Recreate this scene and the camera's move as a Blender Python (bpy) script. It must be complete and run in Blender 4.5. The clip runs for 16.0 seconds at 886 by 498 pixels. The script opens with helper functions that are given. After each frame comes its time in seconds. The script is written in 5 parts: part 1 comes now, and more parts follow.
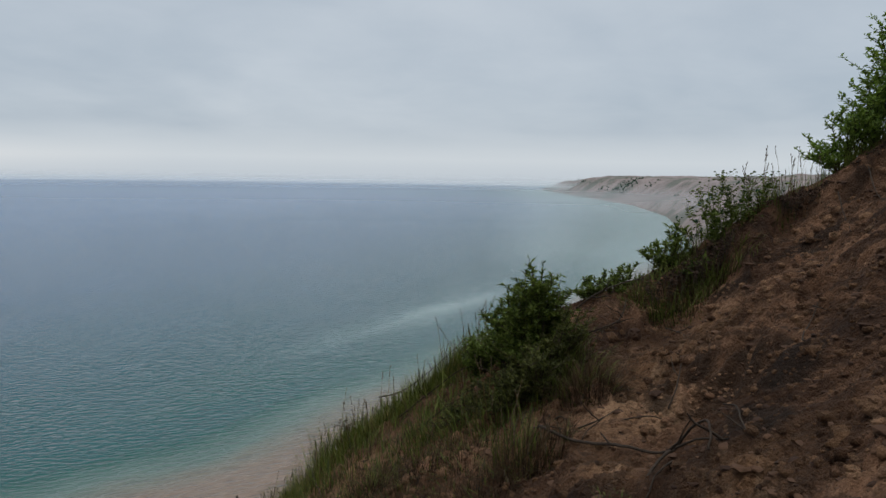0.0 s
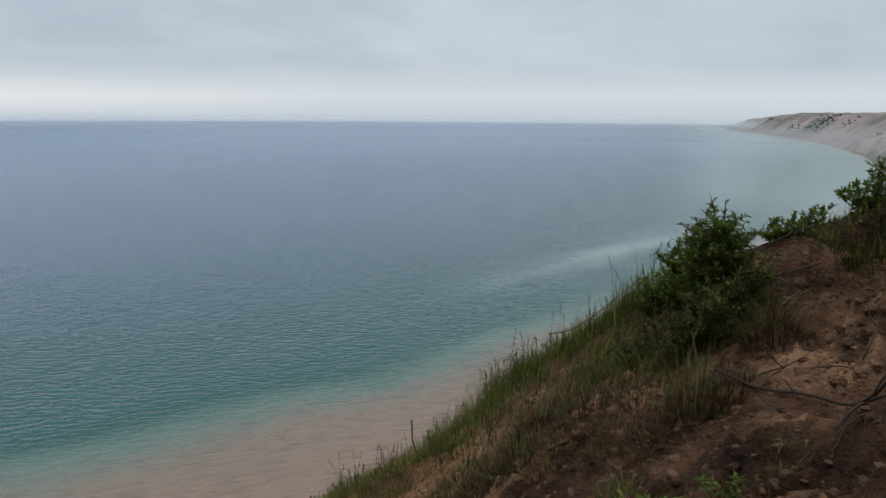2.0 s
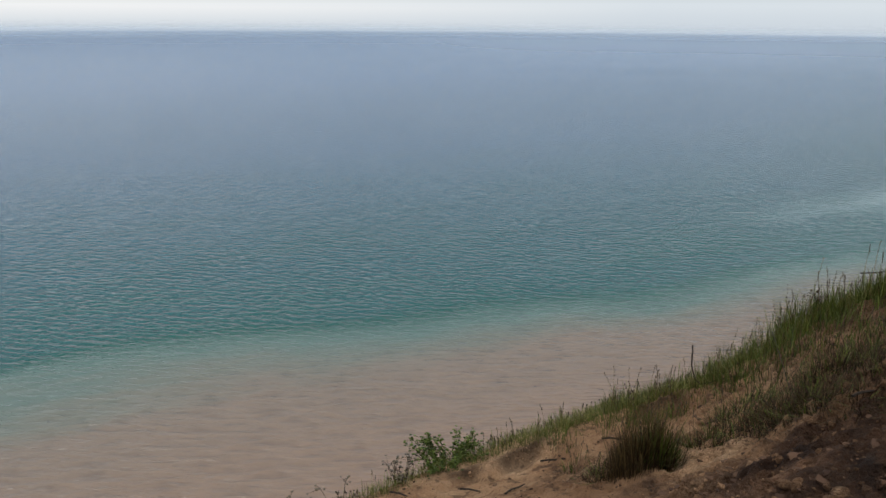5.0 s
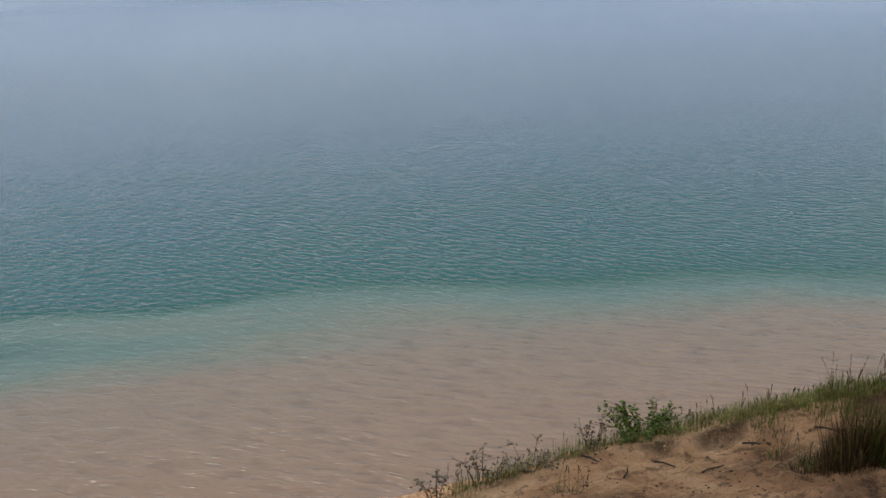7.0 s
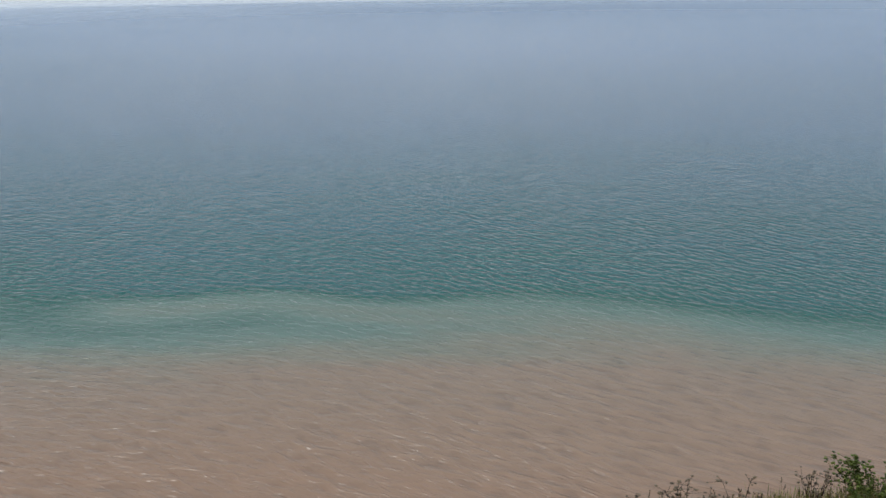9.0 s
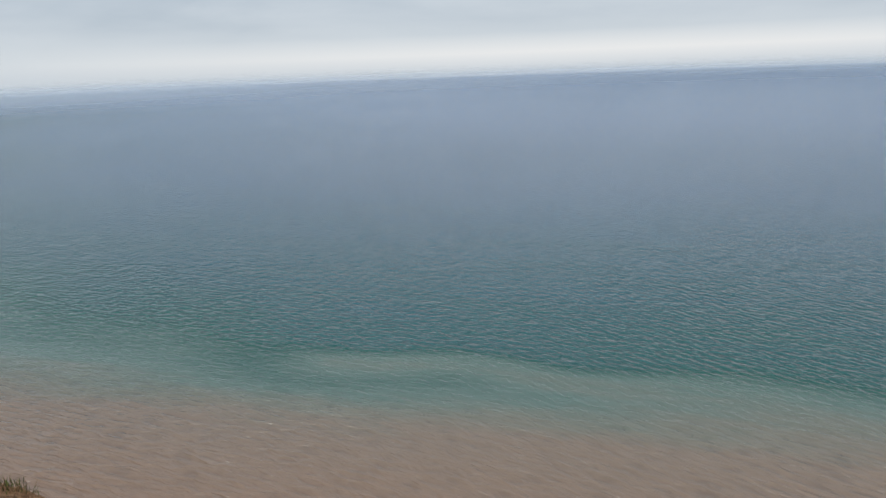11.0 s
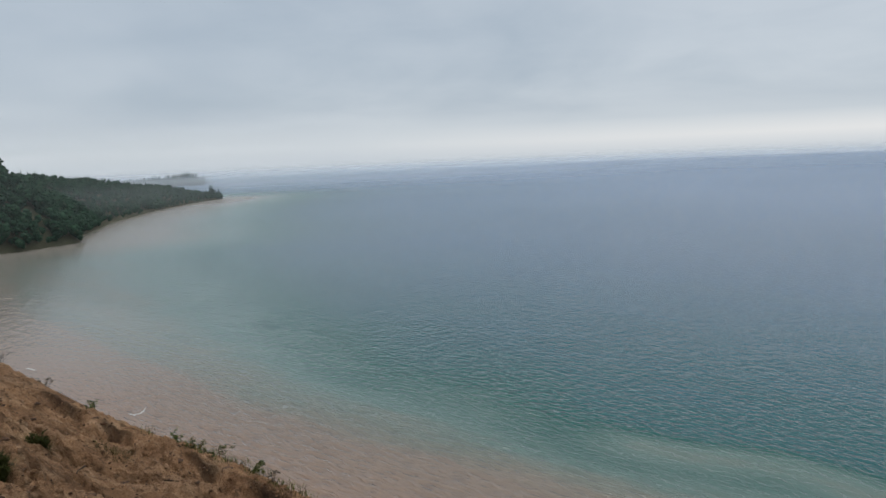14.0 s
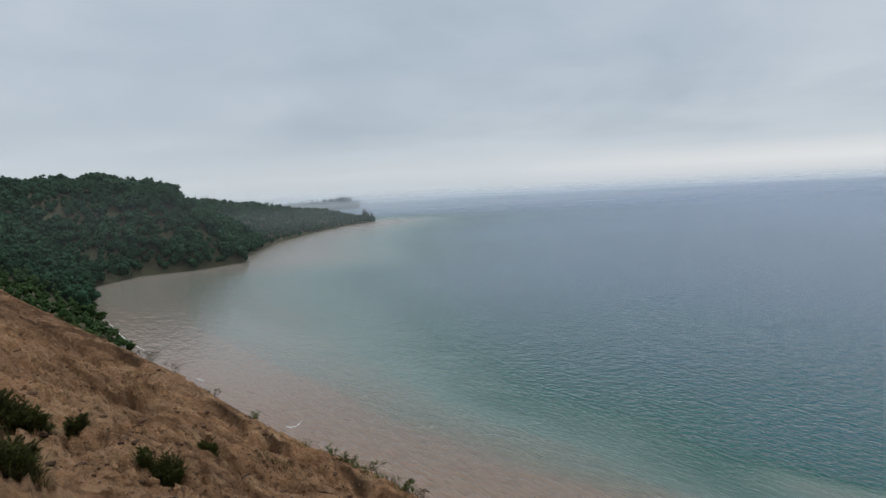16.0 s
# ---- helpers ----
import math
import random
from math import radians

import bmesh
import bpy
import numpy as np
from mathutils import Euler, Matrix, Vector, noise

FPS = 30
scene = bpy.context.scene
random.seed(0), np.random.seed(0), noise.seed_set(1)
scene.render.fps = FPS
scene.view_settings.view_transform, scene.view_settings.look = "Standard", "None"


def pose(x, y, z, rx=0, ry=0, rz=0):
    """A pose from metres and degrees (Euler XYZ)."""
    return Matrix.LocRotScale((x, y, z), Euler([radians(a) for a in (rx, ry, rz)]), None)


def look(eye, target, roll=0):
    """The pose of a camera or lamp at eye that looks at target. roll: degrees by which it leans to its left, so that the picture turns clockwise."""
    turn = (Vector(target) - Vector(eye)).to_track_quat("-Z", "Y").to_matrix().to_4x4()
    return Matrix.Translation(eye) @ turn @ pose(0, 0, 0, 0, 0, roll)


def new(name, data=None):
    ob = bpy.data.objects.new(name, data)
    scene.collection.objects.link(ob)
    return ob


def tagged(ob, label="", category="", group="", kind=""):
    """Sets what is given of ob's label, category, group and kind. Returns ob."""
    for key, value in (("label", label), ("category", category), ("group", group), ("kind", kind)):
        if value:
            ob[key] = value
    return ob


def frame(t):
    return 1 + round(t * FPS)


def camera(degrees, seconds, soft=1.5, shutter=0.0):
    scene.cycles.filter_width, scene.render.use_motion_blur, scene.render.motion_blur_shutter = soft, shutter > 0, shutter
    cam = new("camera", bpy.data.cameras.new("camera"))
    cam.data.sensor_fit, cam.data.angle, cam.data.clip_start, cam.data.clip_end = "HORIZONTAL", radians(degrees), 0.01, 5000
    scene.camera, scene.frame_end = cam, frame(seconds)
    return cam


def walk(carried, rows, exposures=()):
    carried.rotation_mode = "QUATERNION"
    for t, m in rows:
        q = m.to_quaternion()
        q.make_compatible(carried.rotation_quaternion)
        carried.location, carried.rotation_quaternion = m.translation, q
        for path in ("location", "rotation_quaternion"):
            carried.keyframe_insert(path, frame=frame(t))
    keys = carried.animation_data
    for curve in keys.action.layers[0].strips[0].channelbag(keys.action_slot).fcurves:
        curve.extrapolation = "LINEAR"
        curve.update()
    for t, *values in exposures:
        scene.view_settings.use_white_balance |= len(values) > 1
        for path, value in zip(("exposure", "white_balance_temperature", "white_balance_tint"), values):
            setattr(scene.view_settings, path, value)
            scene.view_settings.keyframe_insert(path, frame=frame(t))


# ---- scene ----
# EXPOSURE rises a little while the camera looks down on the water.
# The camera turns on the spot at arm's length: seconds, eye, heading, tilt, lean.
cam = camera(58.43, 16.0)
TURN = [
    (0.0, -0.030, 0.319, 0.041, -0.00, -5.75, 1.01),
    (0.5, -0.035, 0.324, 0.036, 2.55, -6.62, 0.86),
    (1.0, -0.042, 0.319, 0.027, 5.61, -7.59, 0.75),
    (1.5, -0.049, 0.305, 0.014, 8.90, -9.07, 0.64),
    (2.0, -0.064, 0.296, 0.004, 12.25, -10.21, 0.41),
    (2.5, -0.076, 0.283, -0.010, 15.65, -11.37, 0.51),
    (3.0, -0.085, 0.266, -0.024, 18.88, -12.02, 0.61),
    (3.5, -0.094, 0.255, -0.036, 22.57, -12.85, 0.64),
    (4.0, -0.104, 0.243, -0.049, 25.78, -13.94, 0.61),
    (6.5, -0.245, 0.183, 0.002, 43.98, -19.26, -0.66),
    (7.0, -0.241, 0.182, -0.000, 47.60, -19.38, -1.05),
    (7.5, -0.235, 0.186, 0.002, 51.48, -19.51, -1.50),
    (8.0, -0.240, 0.187, 0.008, 56.17, -19.50, -1.99),
    (8.5, -0.246, 0.181, 0.016, 60.35, -19.26, -1.69),
    (9.0, -0.246, 0.155, 0.000, 64.12, -18.55, -0.85),
    (11.3, -0.295, 0.045, -0.001, 81.30, -12.38, -2.29),
    (12.0, -0.298, 0.015, -0.001, 86.74, -10.35, -2.17),
    (12.5, -0.297, -0.005, -0.004, 90.69, -9.12, -2.52),
    (13.0, -0.295, -0.024, -0.004, 94.02, -8.34, -2.68),
    (13.5, -0.292, -0.047, -0.002, 98.03, -7.68, -2.74),
    (14.0, -0.293, -0.060, 0.000, 101.61, -6.97, -2.49),
    (14.5, -0.291, -0.077, 0.005, 104.87, -6.33, -2.47),
    (15.0, -0.292, -0.084, 0.002, 107.36, -5.70, -2.65),
    (15.5, -0.286, -0.098, 0.003, 109.72, -5.17, -2.92),
    (16.0, -0.281, -0.111, -0.000, 112.18, -4.81, -3.01),
]
walk(cam, [(t, pose(x, y, z, 90 + tilt, 0, heading) @ pose(0, 0, 0, 0, 0, lean)) for t, x, y, z, heading, tilt, lean in TURN],
     [(0.0, 0.0), (2.5, 0.12), (3.5, 0.14), (6.5, 0.27), (9.0, 0.27), (11.5, 0.07), (16.0, 0.02)])

# ---- light: an overcast sky over a big lake ----
LAKE = -90.0
world = bpy.data.worlds.new("overcast_sky")
scene.world = world
world.use_nodes = True
wn, wl = world.node_tree.nodes, world.node_tree.links
wn.clear()


def wnode(kind, **values):
    n = wn.new(kind)
    for key, value in values.items():
        n.inputs[key].default_value = value
    return n


def wmath(op, a, b=0.5, c=None, clamp=False):
    n = wn.new("ShaderNodeMath")
    n.operation, n.use_clamp = op, clamp
    for i, v in enumerate((a, b, c)):
        if v is None:
            continue
        if isinstance(v, (int, float)):
            n.inputs[i].default_value = v
        else:
            wl.new(v, n.inputs[i])
    return n.outputs[0]


def wmix(fac, a, b):
    n = wn.new("ShaderNodeMix")
    n.data_type = "RGBA"
    for sock, v in ((n.inputs["Factor"], fac), (n.inputs["A"], a), (n.inputs["B"], b)):
        if isinstance(v, (int, float, tuple)):
            sock.default_value = v
        else:
            wl.new(v, sock)
    return n.outputs["Result"]


coord = wn.new("ShaderNodeTexCoord")
split = wn.new("ShaderNodeSeparateXYZ")
wl.new(coord.outputs["Generated"], split.inputs[0])
up = split.outputs["Z"]
lift = wmath("ADD", wmath("MAXIMUM", up, 0.0), 0.20)
plan = wn.new("ShaderNodeCombineXYZ")
wl.new(wmath("DIVIDE", split.outputs["X"], lift), plan.inputs[0])
wl.new(wmath("DIVIDE", split.outputs["Y"], lift), plan.inputs[1])
big = wnode("ShaderNodeTexNoise", Scale=0.55, Detail=4.0, Roughness=0.5, Distortion=0.6)
wl.new(plan.outputs[0], big.inputs["Vector"])
fine = wnode("ShaderNodeTexNoise", Scale=1.9, Detail=6.0, Roughness=0.6, Distortion=0.3)
wl.new(plan.outputs[0], fine.inputs["Vector"])
cloud = wmath("ADD", wmath("MULTIPLY", big.outputs[0], 0.75), wmath("MULTIPLY", fine.outputs[0], 0.25))
cloud = wmath("MULTIPLY_ADD", cloud, 3.2, -1.1, clamp=True)
haze = wmath("MULTIPLY_ADD", up, -14.0, 1.0, clamp=True)
cloud = wmath("ADD", wmath("MULTIPLY", cloud, wmath("SUBTRACT", 1.0, haze)), wmath("MULTIPLY", haze, 0.6))
grey = wmix(cloud, (0.405, 0.476, 0.556, 1), (0.58, 0.635, 0.695, 1))
# a paler gap between the cloud's foot and the water
gap = wmath("SUBTRACT", 1.0, wmath("ABSOLUTE", wmath("DIVIDE", wmath("SUBTRACT", up, 0.012), 0.036)), clamp=True)
break_way = wn.new("ShaderNodeVectorMath")
break_way.operation = "DOT_PRODUCT"
wl.new(coord.outputs["Generated"], break_way.inputs[0])
break_way.inputs[1].default_value = (-0.90, 0.44, 0.0)
clearer = wmath("MULTIPLY_ADD", break_way.outputs["Value"], 3.4, -2.4, clamp=True)
grey = wmix(wmath("MULTIPLY", gap, 0.7), grey, (0.66, 0.71, 0.75, 1))
strip = wmath("SUBTRACT", 1.0, wmath("ABSOLUTE", wmath("DIVIDE", wmath("SUBTRACT", up, 0.008), 0.024)), clamp=True)
grey = wmix(wmath("MULTIPLY", wmath("MULTIPLY", strip, clearer), 0.8), grey, (0.83, 0.83, 0.83, 1))
# overhead the cloud is thinner and brighter
high = wmath("MULTIPLY_ADD", up, 3.0, -1.95, clamp=True)
grey = wmix(high, grey, (2.07, 2.25, 2.43, 1))
sky = wn.new("ShaderNodeTexSky")
sky.sky_type = "NISHITA"
sky.sun_disc, sky.sun_elevation, sky.sun_rotation = False, radians(65), radians(225)
thin = wn.new("ShaderNodeVectorMath")
thin.operation = "SCALE"
wl.new(sky.outputs[0], thin.inputs[0])
thin.inputs["Scale"].default_value = 0.1
seen = wmix(0.93, thin.outputs[0], grey)
back = wn.new("ShaderNodeBackground")
back.inputs["Strength"].default_value = 1.0
wl.new(seen, back.inputs["Color"])
wl.new(back.outputs[0], wn.new("ShaderNodeOutputWorld").inputs["Surface"])

sun = new("sun", bpy.data.lights.new("sun", "SUN"))
sun.data.energy, sun.data.angle, sun.data.color = 0.8, radians(14), (1, 0.96, 0.9)
sun.matrix_world = look((0, 0, 0), (0.30, 0.30, -0.905))


# ---- materials ----
class Mat:
    """A node material in the making."""

    def __init__(self, name, rough=0.8, **inputs):
        self.m = bpy.data.materials.new(name)
        self.m.use_nodes = True
        self.n, self.l = self.m.node_tree.nodes, self.m.node_tree.links
        self.b = self.n["Principled BSDF"]
        self.b.inputs["Roughness"].default_value = rough
        self.b.inputs["Specular IOR Level"].default_value = 0.5 if rough < 0.5 else 0.12
        for key, value in inputs.items():
            self.b.inputs[key.replace("_", " ")].default_value = value
        self.geo = self.n.new("ShaderNodeNewGeometry")

    def put(self, sock, v):
        if hasattr(v, "is_output"):
            self.l.new(v, sock)
        else:
            sock.default_value = v

    def math(self, op, a, b=0.5, c=None, clamp=False):
        n = self.n.new("ShaderNodeMath")
        n.operation, n.use_clamp = op, clamp
        for i, v in enumerate((a, b, c)):
            if v is not None:
                self.put(n.inputs[i], v)
        return n.outputs[0]

    def place(self, size=(1, 1, 1), turn=0.0, local=False):
        """Coordinates turned about z, then divided by the size in metres."""
        n = self.n.new("ShaderNodeMapping")
        n.vector_type = "TEXTURE"
        n.inputs["Scale"].default_value = size
        n.inputs["Rotation"].default_value = (0, 0, radians(turn))
        src = self.n.new("ShaderNodeTexCoord").outputs["Object"] if local else self.geo.outputs["Position"]
        self.l.new(src, n.inputs["Vector"])
        return n.outputs[0]

    def noise(self, scale, detail=4.0, rough=0.55, at=None, distort=0.0):
        n = self.n.new("ShaderNodeTexNoise")
        n.inputs["Scale"].default_value, n.inputs["Detail"].default_value = scale, detail
        n.inputs["Roughness"].default_value, n.inputs["Distortion"].default_value = rough, distort
        self.l.new(at or self.geo.outputs["Position"], n.inputs["Vector"])
        return n.outputs["Fac"]

    def ramp(self, fac, *stops):
        n = self.n.new("ShaderNodeValToRGB")
        e = n.color_ramp.elements
        while len(e) < len(stops):
            e.new(0.5)
        for el, (at, col) in zip(e, stops):
            el.position, el.color = at, (*col, 1)
        self.put(n.inputs[0], fac)
        return n.outputs[0]

    def mix(self, fac, a, b, blend="MIX"):
        n = self.n.new("ShaderNodeMix")
        n.data_type, n.blend_type = "RGBA", blend
        for sock, v in ((n.inputs["Factor"], fac), (n.inputs["A"], a), (n.inputs["B"], b)):
            self.put(sock, (*v, 1) if isinstance(v, tuple) and len(v) == 3 else v)
        return n.outputs["Result"]

    def attr(self, name):
        n = self.n.new("ShaderNodeAttribute")
        n.attribute_name = name
        return n.outputs["Fac"]

    def bump(self, height, strength=0.5, distance=0.05):
        n = self.n.new("ShaderNodeBump")
        n.inputs["Strength"].default_value, n.inputs["Distance"].default_value = strength, distance
        self.put(n.inputs["Height"], height)
        self.l.new(n.outputs[0], self.b.inputs["Normal"])

    def done(self, colour):
        self.put(self.b.inputs["Base Color"], colour if hasattr(colour, "is_output") else (*colour, 1))
        return self.m


def sand_material():
    k = Mat("dune_sand", 0.95)
    soil = k.attr("soil")
    grain = k.noise(60, 3, 0.7)
    clod = k.noise(5.5, 6, 0.62)
    stain = k.noise(0.9, 6, 0.60, at=k.place((1.5, 0.9, 1.2), 151), distort=0.5)
    pale = k.ramp(stain, (0.32, (0.27, 0.138, 0.068)), (0.50, (0.46, 0.255, 0.132)), (0.70, (0.62, 0.388, 0.222)))
    damp = k.ramp(stain, (0.34, (0.030, 0.014, 0.0075)), (0.47, (0.088, 0.043, 0.023)), (0.61, (0.27, 0.142, 0.080)))
    col = k.mix(soil, pale, damp)
    humus = k.noise(1.5, 8, 0.74, at=k.place((1.1, 0.8, 1.0), 151), distort=0.7)
    dark = k.math("MULTIPLY", k.math("MULTIPLY_ADD", humus, -15.0, 7.25, clamp=True), k.math("MULTIPLY_ADD", soil, 0.42, 0.10))
    col = k.mix(dark, col, (0.018, 0.011, 0.008))
    # Dark clods and the shade in crevices between them, painted into the colour.
    crumb_shade = k.math("MULTIPLY", k.math("MULTIPLY_ADD", clod, -12.0, 5.4, clamp=True), 0.6)
    col = k.mix(crumb_shade, col, (0.06, 0.034, 0.022))
    fine_clod = k.noise(22, 5, 0.75)
    speck_shade = k.math("MULTIPLY", k.math("MULTIPLY_ADD", fine_clod, -9.0, 3.75, clamp=True), 0.6)
    col = k.mix(speck_shade, col, (0.04, 0.026, 0.02))
    # Dark soil flecks and small ledge shadows, both painted as dashes.
    fleck_shade = k.noise(1.0, 4, 0.6, at=k.place((0.30, 0.12, 0.2), 151), distort=0.6)
    col = k.mix(k.math("MULTIPLY", k.math("MULTIPLY_ADD", fleck_shade, -14.0, 6.0, clamp=True), 0.3), col, (0.075, 0.040, 0.022))
    # Shade of longer ledges, painted into the colour as well.
    scarp_shade = k.noise(1.0, 5, 0.62, at=k.place((1.1, 0.22, 0.4), 151), distort=0.5)
    col = k.mix(k.math("MULTIPLY", k.math("MULTIPLY_ADD", scarp_shade, -11.0, 4.6, clamp=True), 0.2), col, (0.10, 0.052, 0.028))
    # Darker and paler streaks along the slope, in the colour only.
    slope_streak = k.noise(1.0, 6, 0.66, at=k.place((1.5, 0.16, 0.5), 70), distort=0.35)
    dry = k.math("MULTIPLY_ADD", soil, -0.5, 0.5)
    col = k.mix(k.math("MULTIPLY", k.math("MULTIPLY_ADD", slope_streak, -14.0, 5.6, clamp=True), k.math("MULTIPLY", dry, 1.3)), col, (0.115, 0.052, 0.024))
    col = k.mix(k.math("MULTIPLY", k.math("MULTIPLY_ADD", slope_streak, 10.0, -5.6, clamp=True), dry), col, (0.66, 0.43, 0.26))
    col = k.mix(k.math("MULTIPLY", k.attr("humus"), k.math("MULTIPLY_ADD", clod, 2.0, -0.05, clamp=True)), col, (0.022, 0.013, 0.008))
    col = k.mix(0.3, col, k.ramp(grain, (0.3, (0.2, 0.2, 0.2)), (0.7, (0.9, 0.9, 0.9))), "OVERLAY")
    k.bump(k.math("ADD", k.math("MULTIPLY_ADD", fine_clod, 0.45, clod), k.math("MULTIPLY", grain, 0.15)), 1.0, 0.25)
    return k.done(col)


def water_material():
    k = Mat("lake_water", 0.08, IOR=1.333)
    depth = k.attr("depth")
    warp = k.noise(1.0, 5, 0.6, at=k.place((70, 22, 50), 61))
    streak = k.noise(1.0, 5, 0.65, at=k.place((16, 4.5, 10), 50))
    d = k.math("ADD", depth, k.math("MULTIPLY_ADD", warp, 0.10, -0.05))
    d = k.math("ADD", d, k.math("MULTIPLY_ADD", streak, 0.05, -0.025), clamp=True)
    # Past the drop the base colour turns paler and bluer with distance offshore.
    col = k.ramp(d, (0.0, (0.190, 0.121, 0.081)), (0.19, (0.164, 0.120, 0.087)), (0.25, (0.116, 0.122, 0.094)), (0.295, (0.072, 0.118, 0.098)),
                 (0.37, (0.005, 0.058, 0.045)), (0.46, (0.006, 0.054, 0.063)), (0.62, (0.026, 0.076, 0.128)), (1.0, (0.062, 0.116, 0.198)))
    milk = k.attr("milk")
    col = k.mix(k.math("MULTIPLY", milk, 0.7), col, (0.225, 0.290, 0.278))
    # wind waves in three sizes, in metres; low over the shelf, higher outside, too small to see far off
    wind, heave, bend = k.attr("wind"), k.attr("heave"), k.attr("bend")
    def steep(size, turn, detail, lean):
        """Waves whose faces towards the beach are steeper than their backs."""
        if isinstance(turn, tuple):
            a, b = steep(size, turn[0], detail, lean), steep(size, turn[1], detail, lean)
            return k.math("ADD", k.math("MULTIPLY", a, k.math("SUBTRACT", 1.0, bend)), k.math("MULTIPLY", b, bend))
        at = k.place(size, turn)
        push = k.n.new("ShaderNodeCombineXYZ")
        k.l.new(k.math("MULTIPLY", k.noise(1.0, 1, 0.5, at=at), lean), push.inputs[1])
        moved = k.n.new("ShaderNodeVectorMath")
        k.l.new(at, moved.inputs[0])
        k.l.new(push.outputs[0], moved.inputs[1])
        return k.noise(1.0, detail, 0.5, at=moved.outputs[0])

    swell, wave = steep((4.9, 2.05, 5), (22, 48), 2, 1.3), steep((2.4, 1.05, 3), (30, 52), 2, 1.2)
    roll = steep((15, 5.2, 5), (25, 50), 2, 1.2)
    surge = steep((8.0, 2.1, 5), (34, 54), 2, 1.6)
    # light and dark of the rolling waves, painted into the shelf's colour
    wave_shade = k.ramp(surge, (0.30, (0.80, 0.81, 0.83)), (0.46, (0.98, 0.98, 0.98)), (0.66, (1.08, 1.07, 1.06)))
    col = k.mix(k.attr("shelf"), col, k.mix(1.0, col, wave_shade, "MULTIPLY"))
    gust = k.math("MULTIPLY_ADD", k.noise(1.0, 4, 0.6, at=k.place((120, 40, 50), 50)), 1.6, 0.3, clamp=True)
    high = k.math("ADD", k.math("MULTIPLY", k.math("MULTIPLY", swell, 1.35), heave), k.math("MULTIPLY", k.math("MULTIPLY", wave, 0.26), k.math("MULTIPLY", wind, gust)))
    high = k.math("ADD", high, k.math("MULTIPLY", roll, k.attr("roll")))
    high = k.math("ADD", high, k.math("MULTIPLY", surge, k.math("MULTIPLY", k.attr("shelf"), 1.6)))
    k.bump(high, 1.0, 1.0)
    k.put(k.b.inputs["Roughness"], k.math("ADD", k.math("MULTIPLY_ADD", k.attr("offing"), 0.12, 0.20), k.math("MULTIPLY", wind, -0.09)))
    return k.done(col)


def leaf_material(name, lo, hi, rough=0.55, through_light=0.0, patch=3.0, single=0.65):
    k = Mat(name, rough)
    each = k.geo.outputs["Random Per Island"]
    tone = k.noise(patch, 3)
    fac = k.math("ADD", k.math("MULTIPLY", each, single), k.math("MULTIPLY", tone, 1.05 - single))
    col = k.ramp(fac, (0.15, lo), (0.85, hi))
    if through_light:
        thin = k.n.new("ShaderNodeBsdfTranslucent")
        k.l.new(k.mix(1.0, col, (1.35, 1.4, 0.9), "MULTIPLY"), thin.inputs["Color"])
        both = k.n.new("ShaderNodeMixShader")
        both.inputs[0].default_value = through_light
        k.l.new(k.b.outputs[0], both.inputs[1])
        k.l.new(thin.outputs[0], both.inputs[2])
        k.l.new(both.outputs[0], k.n["Material Output"].inputs["Surface"])
    return k.done(col)


def plain_material(name, lo, hi, scale, rough=0.85, stretch=(1, 1, 1)):
    k = Mat(name, rough)
    g = k.noise(scale, 5, 0.6, at=k.place(stretch, local=True))
    k.bump(g, 0.5, 0.01)
    return k.done(k.ramp(g, (0.3, lo), (0.7, hi)))


SAND, WATER = sand_material(), water_material()
GRASS = leaf_material("dune_grass_green", (0.018, 0.028, 0.006), (0.120, 0.140, 0.027), 0.55, 0.2)
STRAW = leaf_material("dry_grass", (0.045, 0.028, 0.012), (0.17, 0.112, 0.05), 0.55, 0.25)
DEAD = leaf_material("dead_grass", (0.008, 0.005, 0.003), (0.058, 0.032, 0.014), 0.85)
TURF = leaf_material("short_turf", (0.050, 0.052, 0.014), (0.20, 0.18, 0.055), 0.6, 0.2)
LEAF = leaf_material("shrub_leaf", (0.018, 0.032, 0.007), (0.115, 0.145, 0.030), 0.55, 0.3)
# Darker copy of the leaf that includes the self-shade of dense clumps.
DARK_LEAF = leaf_material("dark_leaf", (0.018, 0.022, 0.006), (0.088, 0.092, 0.024), 0.6, 0.15)
BRIGHT = leaf_material("young_leaf", (0.045, 0.08, 0.017), (0.17, 0.235, 0.052), 0.55, 0.45)
HEADS = leaf_material("seed_head", (0.04, 0.03, 0.02), (0.12, 0.09, 0.055))
TWIG = plain_material("grey_brown_bark", (0.012, 0.009, 0.007), (0.055, 0.038, 0.027), 30, stretch=(1, 1, 0.25))
CLOD = leaf_material("dark_clod", (0.024, 0.013, 0.009), (0.090, 0.048, 0.028), 0.95)
HUMUS = leaf_material("root_bound_humus", (0.012, 0.008, 0.006), (0.050, 0.028, 0.018), 0.95)
WOODS = leaf_material("woodland_leaf", (0.006, 0.021, 0.011), (0.024, 0.064, 0.029), 0.9, 0.0, 0.035, 0.22)
THICKET = leaf_material("thicket_leaf", (0.012, 0.028, 0.009), (0.046, 0.078, 0.023), 0.9, 0.0, 0.05, 0.25)
PINES = leaf_material("conifer_needles", (0.010, 0.022, 0.014), (0.025, 0.05, 0.028), 0.9)


